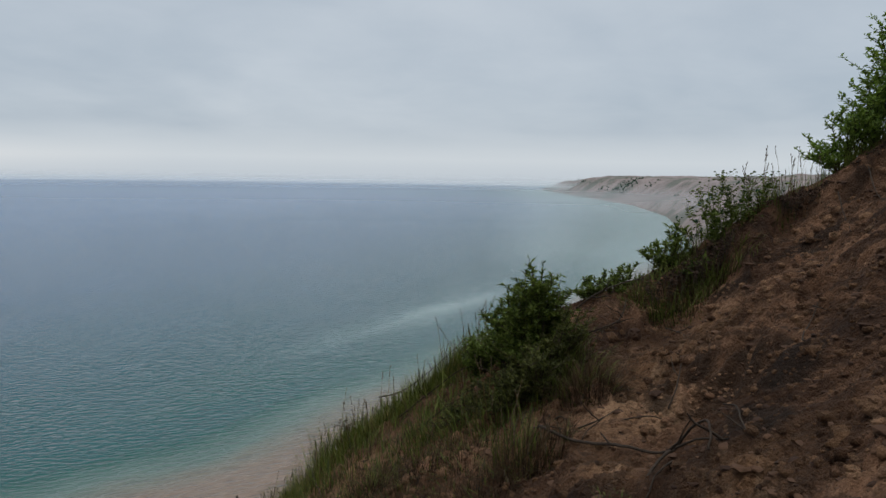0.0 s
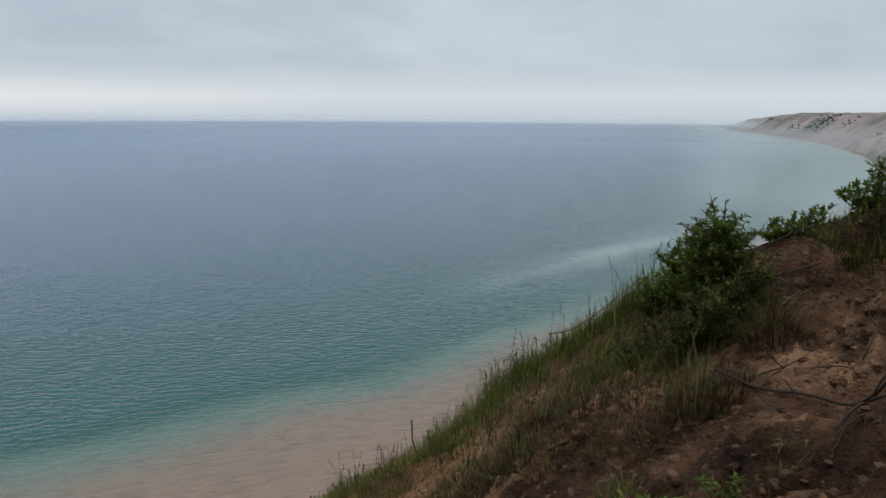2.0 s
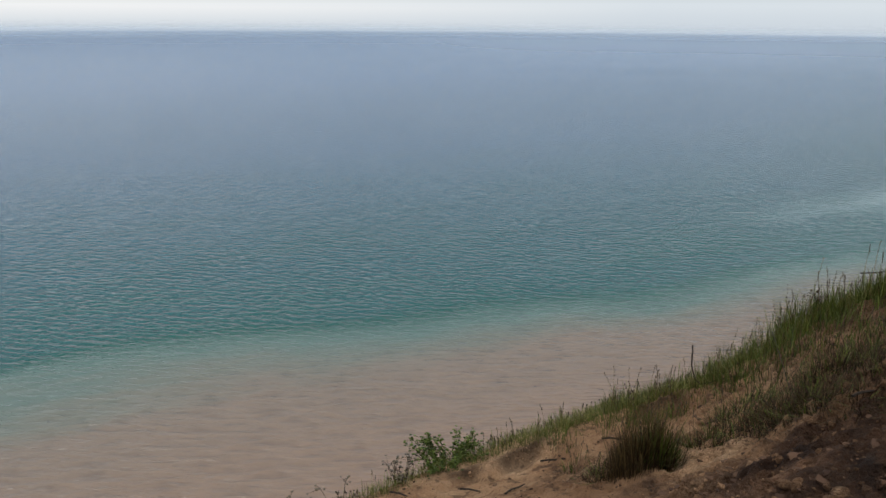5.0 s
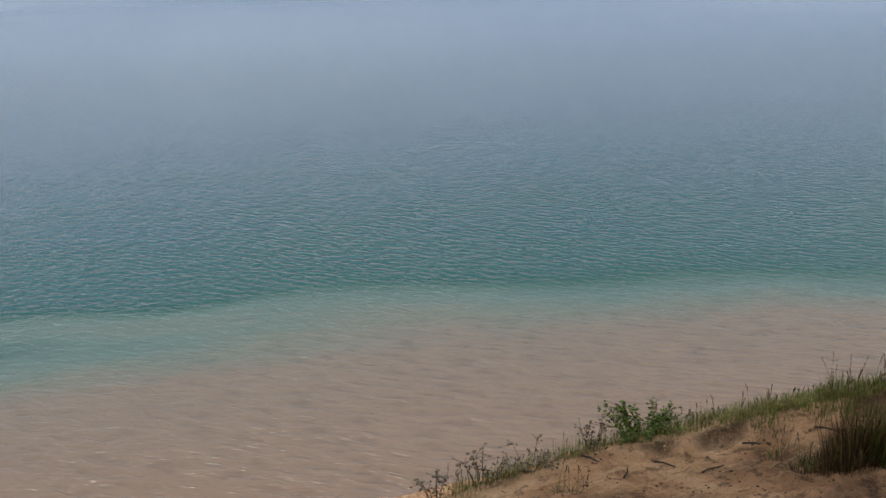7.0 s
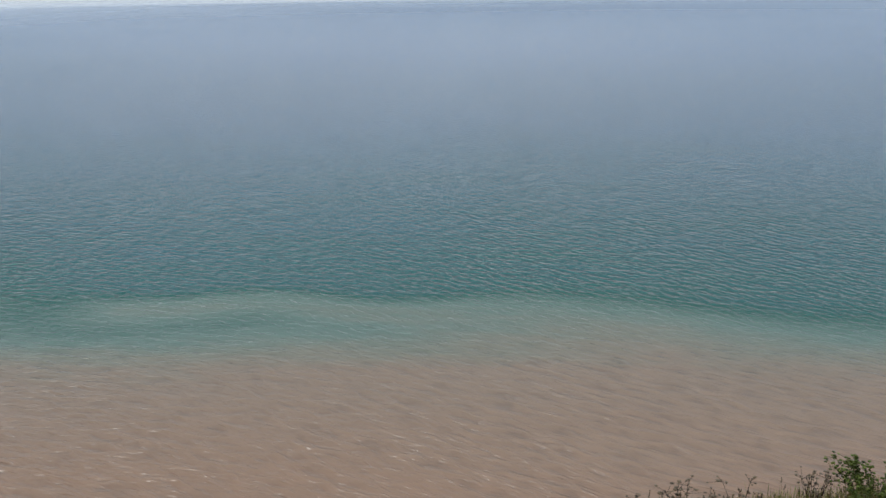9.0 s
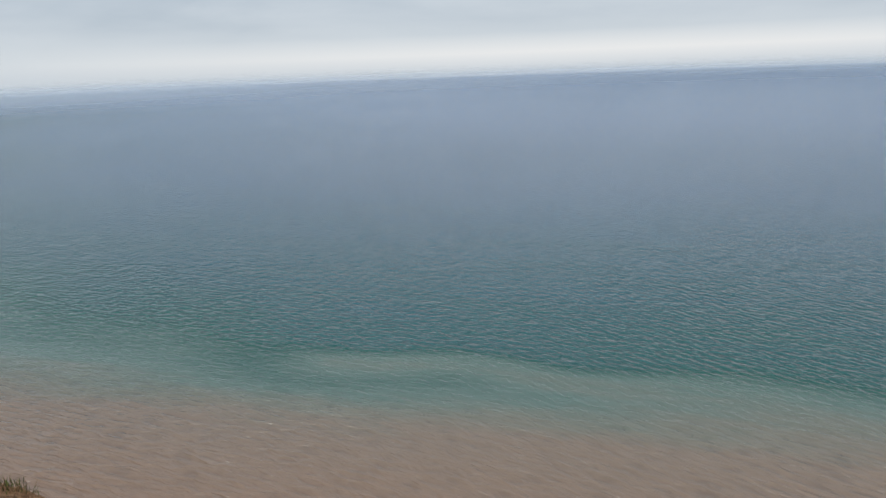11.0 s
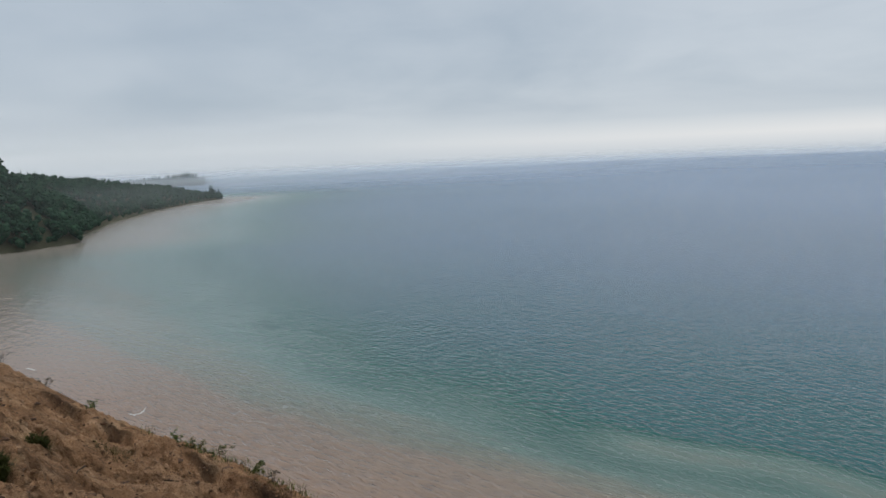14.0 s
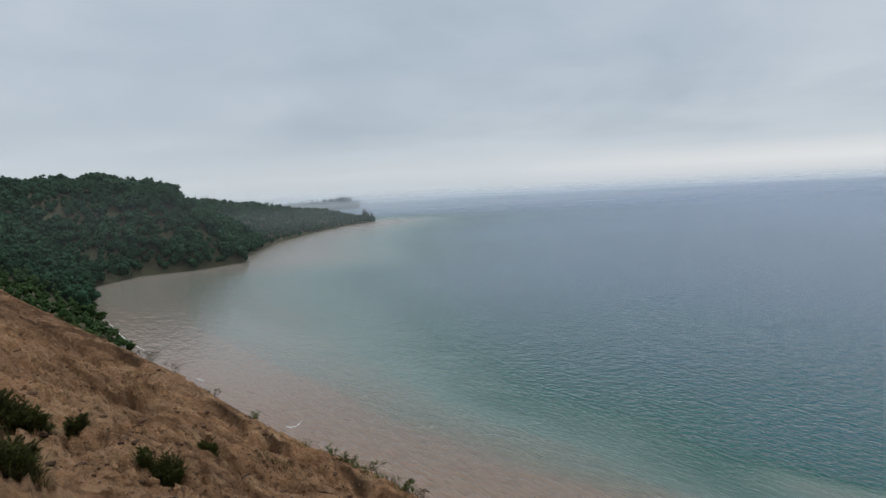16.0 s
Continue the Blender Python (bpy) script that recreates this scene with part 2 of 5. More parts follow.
def cliff_material(name, soil_lo, soil_hi, green, amount):
    k = Mat(name, 0.95)
    a = k.noise(0.02, 6, 0.65, distort=0.4)
    b = k.noise(0.006, 6, 0.65, at=k.place((1, 1, 0.4)))
    col = k.ramp(a, (0.32, soil_lo), (0.66, soil_hi))
    veg = k.math("MULTIPLY_ADD", b, 9.0, amount, clamp=True)
    return k.done(k.mix(k.math("MULTIPLY", veg, 0.8), col, green))


# Dune colours greyed: distance haze is mixed into them.
DUNES = cliff_material("hazed_dune_sand", (0.17, 0.135, 0.125), (0.25, 0.205, 0.19), (0.085, 0.095, 0.075), -4.2)
EARTH = cliff_material("wooded_bluff_earth", (0.16, 0.095, 0.06), (0.32, 0.21, 0.14), (0.018, 0.036, 0.017), -1.2)
FOAM = plain_material("lake_foam", (0.34, 0.33, 0.30), (0.6, 0.6, 0.58), 3)


# ---- the ground ----
def smooth(knots):
    """A smooth curve through (angle, value) knots."""
    xs = np.array([k[0] for k in knots], float)
    ys = np.array([k[1] for k in knots], float)
    slopes = np.gradient(ys, xs)

    def value(x):
        x = np.clip(np.asarray(x, float), xs[0], xs[-1])
        i = np.clip(np.searchsorted(xs, x) - 1, 0, len(xs) - 2)
        h = xs[i + 1] - xs[i]
        t = (x - xs[i]) / h
        return ((1 + 2 * t) * (1 - t) ** 2 * ys[i] + t * (1 - t) ** 2 * h * slopes[i]
                + t * t * (3 - 2 * t) * ys[i + 1] + t * t * (t - 1) * h * slopes[i + 1])
    return value


# Headings run anticlockwise from north (+y). The dune's brink: how far it lies below eye level (degrees), and how far off (metres).
BRINK_DROP = smooth([(-80, 12), (-60, 9), (-36, 7.5), (-28.6, 3.2), (-24.9, 0.2), (-21.5, -1.5), (-17.3, -4.6), (-13.2, -7.0), (-9.3, -8.7),
                     (-3.3, -12.25), (0.8, -15.2), (5.8, -18.3), (11.4, -22.7), (19.5, -26.4), (29, -29.9), (39.6, -33.2), (52, -36.8),
                     (61, -39.6), (80, -39.6), (95, -33.8), (105, -27.8), (111.2, -23.8), (118.4, -19.7), (124.7, -16.5), (131.7, -11.6),
                     (138.6, -7.2), (146, -2), (160, 4), (200, 11), (241, 13), (280, 12)])
BRINK_FAR = smooth([(-80, 14), (-45, 13), (-25, 11), (-14, 10), (19, 10), (35, 9), (50, 7.6), (61, 7), (80, 7), (100, 9.5), (111, 12),
                    (121, 16.5), (132, 24), (141, 37), (150, 46), (170, 30), (200, 20), (280, 14)])
FOOT = 2.1        # eye above the sand underfoot
FALL = 61.0       # heading of the fall line


def waves(x, y, size, seed=0.0, octaves=3):
    """Smooth lattice noise on arrays, about -1 to 1, with lumps of the given size."""
    rng = np.random.default_rng(int(seed * 10) + 7)
    table = rng.uniform(-1, 1, (64, 64))
    x, y = np.asarray(x, float), np.asarray(y, float)
    out, weight = np.zeros(np.broadcast(x, y).shape), 1.0
    for k in range(octaves):
        turn = 0.6 + 1.1 * k
        u = (x * math.cos(turn) + y * math.sin(turn)) / size * 1.6 + 17.3 * k
        v = (-x * math.sin(turn) + y * math.cos(turn)) / size * 1.6 + 5.1 * k
        iu, iv = np.floor(u).astype(int), np.floor(v).astype(int)
        fu, fv = u - iu, v - iv
        fu, fv = fu * fu * (3 - 2 * fu), fv * fv * (3 - 2 * fv)
        a, b, c, d = table[iu % 64, iv % 64], table[(iu + 1) % 64, iv % 64], table[iu % 64, (iv + 1) % 64], table[(iu + 1) % 64, (iv + 1) % 64]
        out = out + weight * ((a * (1 - fu) + b * fu) * (1 - fv) + (c * (1 - fu) + d * fu) * fv)
        weight, size = weight * 0.5, size * 0.5
    return out * 1.1


def shore_reach(az):
    line = 126 / np.cos(np.radians(np.clip(az, -16, 131) - FALL))
    return line


def turf_cut(az, r):
    """The lip of turf at the brink: how far it stands over the sand, where, and how steep the step is (0 a ramp, 1 a cut bank)."""
    lift = (0.10 + 0.10 * np.clip(0.4 + waves(az * 0.12, az * 0 + 3, 1.6, 8), 0, 1.3)) * np.clip(1.3 - az / 45, 0.5, 1)
    lift = lift * np.clip((r - 2) / 5, 0, 1) * np.clip(1 - np.abs(az - 8) / 60, 0, 1) ** 0.5 + 0.12 * (az > 100)
    bank = az * 0.0
    for mid, wide, deep in ((26.4, 2.2, 0.07), (16.2, 2.2, 0.09), (31.2, 1.4, 0.02), (-17.0, 2.4, 0.24), (-23.4, 1.5, 0.12), (-27.4, 1.8, 0.05),
                            (119.4, 1.2, 0.14), (124.8, 1.0, 0.14), (127.9, 1.1, 0.16), (115.0, 1.4, 0.08), (134.2, 0.9, 0.18)):
        hump = np.exp(-((az - mid) / wide) ** 4)
        bank = bank + hump
        lift = lift + deep * np.exp(-((az - mid) / (wide * 2.2)) ** 2)
    edge = 0.935 + 0.02 * waves(az * 0.3, az * 0 + 1, 1.0, 10)
    return lift, edge, np.clip(bank + 0.15 * waves(az * 0.6, az * 0 + 2, 1.0, 26), 0, 1)


def ground(az, r):
    """Height of the sand at a heading and a distance, relative to eye level."""
    az, r = np.asarray(az, float), np.asarray(r, float)
    rl = BRINK_FAR(az)
    zl = rl * np.tan(np.radians(BRINK_DROP(az)))
    x, y = -np.sin(np.radians(az)) * r, np.cos(np.radians(az)) * r
    s = r / rl
    inner = -FOOT + (zl + FOOT) * s
    # rolling hummocks, gullies down the slope and clods, dying away at the brink
    quiet = np.clip((1.03 - s) * 5, 0, 1) * np.clip(r / 2.5, 0, 1)
    across = x * np.cos(np.radians(FALL)) + y * np.sin(np.radians(FALL))
    down = -x * np.sin(np.radians(FALL)) + y * np.cos(np.radians(FALL))
    rough = np.maximum(np.clip((26 - az) / 14, 0.35, 1), np.clip((az - 86) / 16, 0, 1))
    west = np.clip((az - 86) / 16, 0, 1)
    big = 0.07 * waves(x, y, 2.6, 1) + 0.06 * waves(across, down * 0.25, 1.0, 2)
    mid = 0.05 * rough * np.maximum(waves(x, y, 0.55, 3), -0.25) * np.clip(0.6 + 1.0 * waves(x, y, 2.0, 4), 0.15, 1)
    ledge = 0.05 * rough * np.abs(waves(across, down * 0.4, 0.6, 12, 3)) + 0.03 * rough * np.abs(waves(across, down, 0.7, 15, 2))
    patch = np.clip(0.5 + 1.2 * waves(x, y, 1.7, 19, 2), 0.1, 1)
    # hollows scooped out of the slope, and short scarps along it
    ledge = ledge + 0.085 * rough * patch * np.clip(waves(across, down, 0.36, 17, 3) * 1.9 - 0.5, 0, 0.9) + 0.05 * rough * patch * np.clip(waves(across, down, 0.17, 18, 2) * 2 - 0.5, 0, 0.9)
    ledge = ledge + 0.19 * west * np.clip(waves(across * 0.6, down * 1.3, 0.85, 27, 2) * 3.2 - 1.5, 0, 1) + 0.13 * west * np.clip(waves(across * 0.55, down * 1.3, 0.45, 28, 2) * 3.4 - 1.3, 0, 1)
    crumbly = np.clip(0.75 + waves(x, y, 1.2, 13), 0.35, 1.1)
    small = rough * crumbly * (0.055 * np.clip(waves(x, y, 0.28, 5, 3) * 1.5 - 0.2, 0, 0.8) + 0.05 * np.clip(waves(x, y, 0.50, 14, 3) * 1.8 - 0.5, 0, 0.8) + 0.045 * np.clip(waves(x, y, 0.15, 16, 2) * 1.5 - 0.2, 0, 0.8)) + 0.010 * waves(x, y, 0.10, 6, 2)
    # long shallow gullies run along the western slope
    for px, py, dx, dy, deep, length in ((-14.4, -16.6, 0.335, 0.942, 0.42, 10.5), (-16.6, -13.6, 0.30, 0.954, 0.26, 7.0), (-9.2, -12.0, 0.36, 0.933, 0.20, 5.0), (-19.5, -22.5, 0.45, 0.893, 0.35, 9.0)):
        along = (x - px) * dx + (y - py) * dy
        off = -(x - px) * dy + (y - py) * dx + 0.35 * waves(x, y, 1.3, 29, 2)
        ledge = ledge + west * deep * np.clip(0.5 - off / 0.14, 0, 1) * np.exp(-np.maximum(-off, 0) / 0.55) * np.clip(along / 1.5, 0, 1) * np.clip((length - along) / 1.5, 0, 1)
    inner = inner - 0.22 * np.clip(1.6 - ((az + 19.2) / 2.4) ** 2 - ((r - 6.5) / 0.42) ** 2 + 0.7 * waves(x, y, 0.5, 39), 0, 1)
    inner = inner - 0.20 * np.exp(-((az + 4) / 8) ** 2 - ((r - 4.9) / 1.0) ** 2)
    inner = inner + quiet * (big * np.clip(rough * 1.1, 0.45, 1) + mid - ledge) + np.clip(r / 2.5, 0, 1) * small * np.clip((1.1 - s) * 8, 0, 1)
    lift, edge, bank = turf_cut(az, r)
    inner = inner - lift * np.clip((edge - s) * (7 + 55 * bank) + 0.5 * bank, 0, 1) * np.clip((s - 0.15) * 1.5, 0, 1)
    # beyond the brink the bluff falls to the beach
    rs = shore_reach(az)
    lakeward = np.clip((az + 22) / 4, 0, 1) * np.clip((137.5 - az) / 3, 0, 1)
    zend = (LAKE - 0.6) * lakeward + (1 - lakeward) * np.where(az > 60, -62, -12)
    rs = np.where(lakeward < 0.5, np.maximum(rs, 420), rs)
    t = np.clip((r - rl) / (rs - rl), 0, 1)
    outer = zl + (zend - zl) * (1 - (1 - t) ** 1.6)
    inland = np.clip((az - 150) / 12, 0, 1) * np.clip((296 - az) / 12, 0, 1) + np.clip((-32 - az) / 8, 0, 1)
    outer = outer * (1 - inland) + inland * (zl + 6 * np.clip((r - rl) / 60, 0, 1))
    outer = outer + np.clip(t * 30, 0, 1) * np.clip((1 - t) * 6, 0, 1) * 0.5 * waves(x, y, 14, 11)
    return np.where(s < 1, inner, outer)


def spot(az, r, sink=0.0):
    a = radians(az)
    return Vector((-math.sin(a) * r, math.cos(a) * r, float(ground(az, r)) - sink))


def grid_mesh(name, px, py, pz, closed, material):
    """A mesh from a grid of places, rows along the first index; closed: the first index wraps."""
    n, m = px.shape
    verts = np.stack([px, py, pz], -1).reshape(-1, 3)
    i = np.arange(n if closed else n - 1)[:, None]
    j = np.arange(m - 1)[None, :]
    a, b = i * m + j, (i + 1) % n * m + j
    quads = np.stack([a, a + 1, b + 1, b], -1).reshape(-1, 4)
    me = bpy.data.meshes.new(name)
    me.vertices.add(len(verts))
    me.vertices.foreach_set("co", verts.astype(np.float32).ravel())
    me.loops.add(quads.size)
    me.loops.foreach_set("vertex_index", quads.astype(np.int32).ravel())
    me.polygons.add(len(quads))
    me.polygons.foreach_set("loop_start", np.arange(0, quads.size, 4, dtype=np.int32))
    me.polygons.foreach_set("use_smooth", np.ones(len(quads), dtype=bool))
    me.update()
    me.validate()
    me.materials.append(material)
    return me


def soup(name, verts, faces, material, flat=True):
    """A mesh from an array of places and one of faces, all of the same number of corners."""
    me = bpy.data.meshes.new(name)
    verts, faces = np.asarray(verts, np.float32), np.asarray(faces, np.int32)
    me.vertices.add(len(verts))
    me.vertices.foreach_set("co", verts.ravel())
    me.loops.add(faces.size)
    me.loops.foreach_set("vertex_index", faces.ravel())
    me.polygons.add(len(faces))
    me.polygons.foreach_set("loop_start", np.arange(0, faces.size, faces.shape[1], dtype=np.int32))
    me.polygons.foreach_set("use_smooth", np.full(len(faces), not flat))
    me.update()
    me.materials.append(material)
    return me


def build_ground():
    az = np.concatenate([np.arange(-40, -34, 0.5), np.arange(-34, 26, 0.12), np.arange(26, 60, 0.25), np.arange(60, 108, 0.8), np.arange(108, 143, 0.13), np.arange(143, 156, 0.5), np.arange(156, 320, 2.0)])
    s = np.concatenate([np.linspace(0.0005, 0.27, 14), np.linspace(0.27, 0.88, 290)[1:], np.linspace(0.88, 1.04, 56)[1:]])
    t = np.linspace(0, 1, 40)[1:] ** 1.6
    A, S = np.meshgrid(az, np.concatenate([s, 2 + t]), indexing="ij")
    rl = BRINK_FAR(np.where(A > 280, A - 360, A))
    A2 = np.where(A > 280, A - 360, A)
    reach = np.where((A2 > 137) | (A2 < -21), 420, shore_reach(A2) + 3)
    R = np.where(S < 1.5, S * rl, rl * 1.04 + (S - 2) * (reach - rl * 1.04))
    Z = ground(A2, R)
    X, Y = -np.sin(np.radians(A)) * R, np.cos(np.radians(A)) * R
    me = grid_mesh("ground", X, Y, Z, True, SAND)
    # humus-stained, damp sand towards the old turf; clean blown sand down the slope
    damp = np.clip((15 + 5 * waves(X, Y, 4, 21) - A2) / 16, 0, 1) + 0.35 * np.clip(waves(X, Y, 2.5, 22), 0, 1)
    # Dark soil below the grass clump; its shade is part of this tone.
    damp = damp + 0.6 * np.clip((24 + 3 * waves(X, Y, 1.0, 36) - A2) / 4, 0, 1) * np.clip((6.9 + 0.5 * waves(X, Y, 0.8, 37) - R) / 0.6, 0, 1)
    damp = np.minimum(damp, 1) * np.clip((A2 + 72) / 30, 0, 1)
    # paler runs of sand between the dark soil, placed to fit the camera's view
    for pa, pr, wa, wr in ((-11.6, 6.5, 2.2, 0.5), (-14.2, 7.6, 2.4, 0.6), (-17.8, 7.95, 2.2, 0.45), (-20.0, 4.6, 3.4, 0.45), (-15.0, 6.5, 1.6, 0.35), (-11.5, 5.5, 2.4, 0.35)):
        damp = damp - 0.36 * np.exp(-((A2 - pa) / wa) ** 2 - ((R - pr) / wr) ** 2) * np.clip(1 + waves(X, Y, 0.7, 38), 0.3, 1.4)
    damp = np.where(A2 > 90, 0.17 + 0.22 * waves(X, Y, 5, 23) + 0.22 * waves(X, Y, 1.2, 24) + 0.3 * np.clip((R - 16) / 14, 0, 1), damp)
    at = me.attributes.new("soil", "FLOAT", "POINT")
    at.data.foreach_set("value", np.clip(damp, 0, 1).astype(np.float32).ravel())
    # Darker along the cut face below the turf lip, and in several blots.
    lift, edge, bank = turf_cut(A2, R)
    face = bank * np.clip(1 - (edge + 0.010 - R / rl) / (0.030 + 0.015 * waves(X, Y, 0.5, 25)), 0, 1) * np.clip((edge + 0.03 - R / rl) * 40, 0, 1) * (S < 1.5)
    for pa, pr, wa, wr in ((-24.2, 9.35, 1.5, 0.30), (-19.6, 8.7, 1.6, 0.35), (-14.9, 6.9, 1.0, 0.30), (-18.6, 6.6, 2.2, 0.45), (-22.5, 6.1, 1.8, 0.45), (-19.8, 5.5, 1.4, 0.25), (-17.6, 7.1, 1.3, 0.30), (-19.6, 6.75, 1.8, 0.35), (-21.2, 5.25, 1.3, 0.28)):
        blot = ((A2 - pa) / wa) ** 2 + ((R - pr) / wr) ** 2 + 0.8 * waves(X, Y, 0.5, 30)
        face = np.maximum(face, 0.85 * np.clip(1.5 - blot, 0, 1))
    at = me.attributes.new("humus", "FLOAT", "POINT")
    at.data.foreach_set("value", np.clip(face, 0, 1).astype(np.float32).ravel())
    ob = new("ground", me)
    return tagged(ob, "steep brown dune sand, clodded and gullied, above a lake", "dune", kind="structure")


def shore_line():
    """The whole shore as places in plan, from the far eastern dunes round to the wooded western point."""
    legs = [(-7.3, 3658), (-10.7, 2719), (-13.4, 2238), (-15.7, 1704), (-16.6, 1150), (-15.5, 640)]
    legs += [(a, 126 / math.cos(radians(a - FALL))) for a in range(-12, 125, 4)]
    legs += [(127, 345), (130.1, 405), (132.6, 470), (134.4, 535), (135.3, 602), (136.2, 743), (136.0, 900), (133.2, 975), (129.9, 995),
             (126.3, 1050), (124.6, 1330), (121.2, 1658), (116.9, 1987)]
    return np.array([(-math.sin(radians(a)) * r, math.cos(radians(a)) * r) for a, r in legs])


def off_shore(X, Y):
    """Distance from the shore line."""
    line = shore_line()
    best = np.full(X.shape, 1e9)
    for (ax, ay), (bx, by) in zip(line[:-1], line[1:]):
        dx, dy = bx - ax, by - ay
        t = np.clip(((X - ax) * dx + (Y - ay) * dy) / (dx * dx + dy * dy), 0, 1)
        best = np.minimum(best, np.hypot(X - ax - t * dx, Y - ay - t * dy))
    return best


def build_lake():
    az = np.concatenate([np.arange(-40, 150, 0.5), np.arange(150, 320, 2.0)])
    r = np.exp(np.linspace(math.log(70), math.log(4700), 330))
    A, R = np.meshgrid(az, r, indexing="ij")
    X, Y = -np.sin(np.radians(A)) * R, np.cos(np.radians(A)) * R
    me = grid_mesh("lake", X, Y, np.full_like(X, LAKE), True, WATER)
    d = off_shore(X, Y)
    across = X * math.cos(radians(FALL)) + Y * math.sin(radians(FALL))
    # the sandy shelf, then a pale slope, then the drop; bars further out
    sand = np.interp(across, [-473, -344, -242, -188, -122, -83, -54, -23, 20, 50, 75, 105, 140, 170, 230, 400], [52, 42, 43, 47, 48, 50, 53, 56, 60, 62, 57, 53, 51, 43, 42, 46])
    drop = np.interp(across, [-473, -344, -242, -188, -122, -83, -54, -23, 20, 68, 106, 140, 174, 230, 400], [120, 88, 76, 72, 64, 68, 74, 84, 88, 80, 72, 66, 58, 58, 60]) + 2 * np.sin(across / 17)
    bay = np.clip((R - 320) / 500, 0, 1) * np.clip((A - 104) / 20, 0, 1)
    sand, drop = sand + 70 * np.clip((R - 560) / 450, 0, 1) * np.clip((A - 104) / 20, 0, 1), drop + 100 * bay
    depth = np.where(d < sand, 0.225 * d / sand, 0.225 + 0.085 * (d - sand) / (drop - sand))
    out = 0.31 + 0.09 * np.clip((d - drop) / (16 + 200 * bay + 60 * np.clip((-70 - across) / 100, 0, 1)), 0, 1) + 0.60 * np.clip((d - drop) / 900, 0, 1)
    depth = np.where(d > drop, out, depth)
    bar = np.exp(-((d - 116 - 5 * waves(X, Y, 60, 33)) / 17) ** 2) * np.clip(1.3 - np.abs(across - 450) / 130, 0, 1) * np.clip(0.75 + 0.4 * waves(across * 0.4, d * 1.5, 40, 34), 0, 1)
    tongue = np.exp(-np.abs((d - 87 - 4 * np.sin(across / 14)) / 11) ** 3) * np.clip((across + 132) / 25, 0, 1) * np.clip((25 - across) / 40, 0, 1)
    depth = np.where(depth > 0.27, depth * (1 - 0.85 * tongue) + 0.272 * 0.85 * tongue, depth)
    east = np.clip((-3 - A) / 4, 0, 1) * np.clip((R - 600) / 300, 0, 1)
    depth = depth * (1 - east) + east * (0.30 + 0.30 * np.clip(d / 260, 0, 1) + 0.35 * np.clip((d - 200) / 900, 0, 1))
    near = np.clip(1.2 - R / 4000, 0.2, 1)
    wind = np.clip((d - 52) / 45, 0.12, 1) * (1 - 0.5 * bay) * near
    heave = np.clip((d - 40) / 60, 0.42, 1) * (1 - 0.4 * bay) * near * (1 - 0.5 * np.clip((R - 280) / 150, 0, 1) * np.clip((110 - d) / 50, 0, 1))
    # Waves flattened past heading 84 to fit the camera's view.
    west_soft = 1 - 0.3 * np.clip((A - 84) / 16, 0, 1)
    wind, heave = wind * west_soft, heave * west_soft
    offing = np.clip((R - 500) / 2000, 0, 1)
    milk = 0.45 * bay * np.clip(1.25 - depth * 2.2, 0, 1) * np.clip(1.3 - d / 420, 0, 1) + 0.75 * east * np.clip(1.1 - d / 700, 0, 1) + bar
    for key, values in (("wind", wind), ("heave", heave), ("bend", np.clip((20 - across) / 160, 0, 1)), ("offing", offing), ("roll", 1.0 * np.clip((R - 240) / 400, 0, 1) * np.clip(1.5 - R / 2000, 0.1, 1) * (1 - 0.6 * bay)), ("milk", milk), ("shelf", np.clip((80 - d) / 26, 0, 1) * (1 - bay) * np.clip((420 - R) / 150, 0, 1)), ("depth", depth)):
        at = me.attributes.new(key, "FLOAT", "POINT")
        at.data.foreach_set("value", np.clip(values, 0, 1).astype(np.float32).ravel())
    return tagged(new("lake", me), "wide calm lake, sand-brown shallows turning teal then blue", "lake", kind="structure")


def strip_land(name, legs, profile, material, rough, label, seed):
    """A far coast: a shore in plan (heading, reach), and rows inland of it as (metres inland, metres above the lake) at each leg's scale."""
    pts = np.array([(-math.sin(radians(a)) * r, math.cos(radians(a)) * r, h) for a, r, h in legs])
    along = np.linspace(0, len(pts) - 1, 260)
    k = np.arange(len(pts))
    sx, sy, sh = (np.interp(along, k, pts[:, i]) for i in range(3))
    for arr in (sx, sy, sh):
        arr[2:-2] = (arr[:-4] + arr[1:-3] + arr[2:-2] + arr[3:-1] + arr[4:]) / 5
    tx, ty = np.gradient(sx), np.gradient(sy)
    q = np.hypot(tx, ty)
    nx, ny = -ty / q, tx / q
    inl = np.interp(np.linspace(0, 1, 90), np.linspace(0, 1, len(profile)), [p[0] for p in profile])
    rise = np.interp(np.linspace(0, 1, 90), np.linspace(0, 1, len(profile)), [p[1] for p in profile])
    X, Y = sx[:, None] + nx[:, None] * inl, sy[:, None] + ny[:, None] * inl
    Z = LAKE - 0.5 + sh[:, None] * rise
    lump = rough * (waves(X, Y, 160, seed) + 0.5 * waves(X, Y, 55, seed + 1) + 0.25 * waves(X, Y, 22, seed + 2))
    Z = Z + lump * np.clip(rise, 0, 1) * np.clip(sh[:, None] / 60, 0.15, 1)
    ob = new(name, grid_mesh(name, X, Y, Z, False, material))
    tagged(ob, label, "headland", kind="structure")
    return X, Y, Z


build_ground()
build_lake()
EAST = strip_land("headland", [(-6.9, 3900, 40), (-7.3, 3658, 52), (-8.2, 3350, 66), (-10.7, 2719, 76), (-13.4, 2238, 80), (-15.7, 1704, 84), (-17.2, 1150, 88), (-18.5, 700, 90)],
                  [(0, 0), (6, 0.03), (45, 0.42), (95, 0.86), (130, 0.97), (300, 1.0), (600, 1.03)], DUNES, 6.0,
                  "far pale sand dunes dropping to the lake, thinly overgrown", 31)
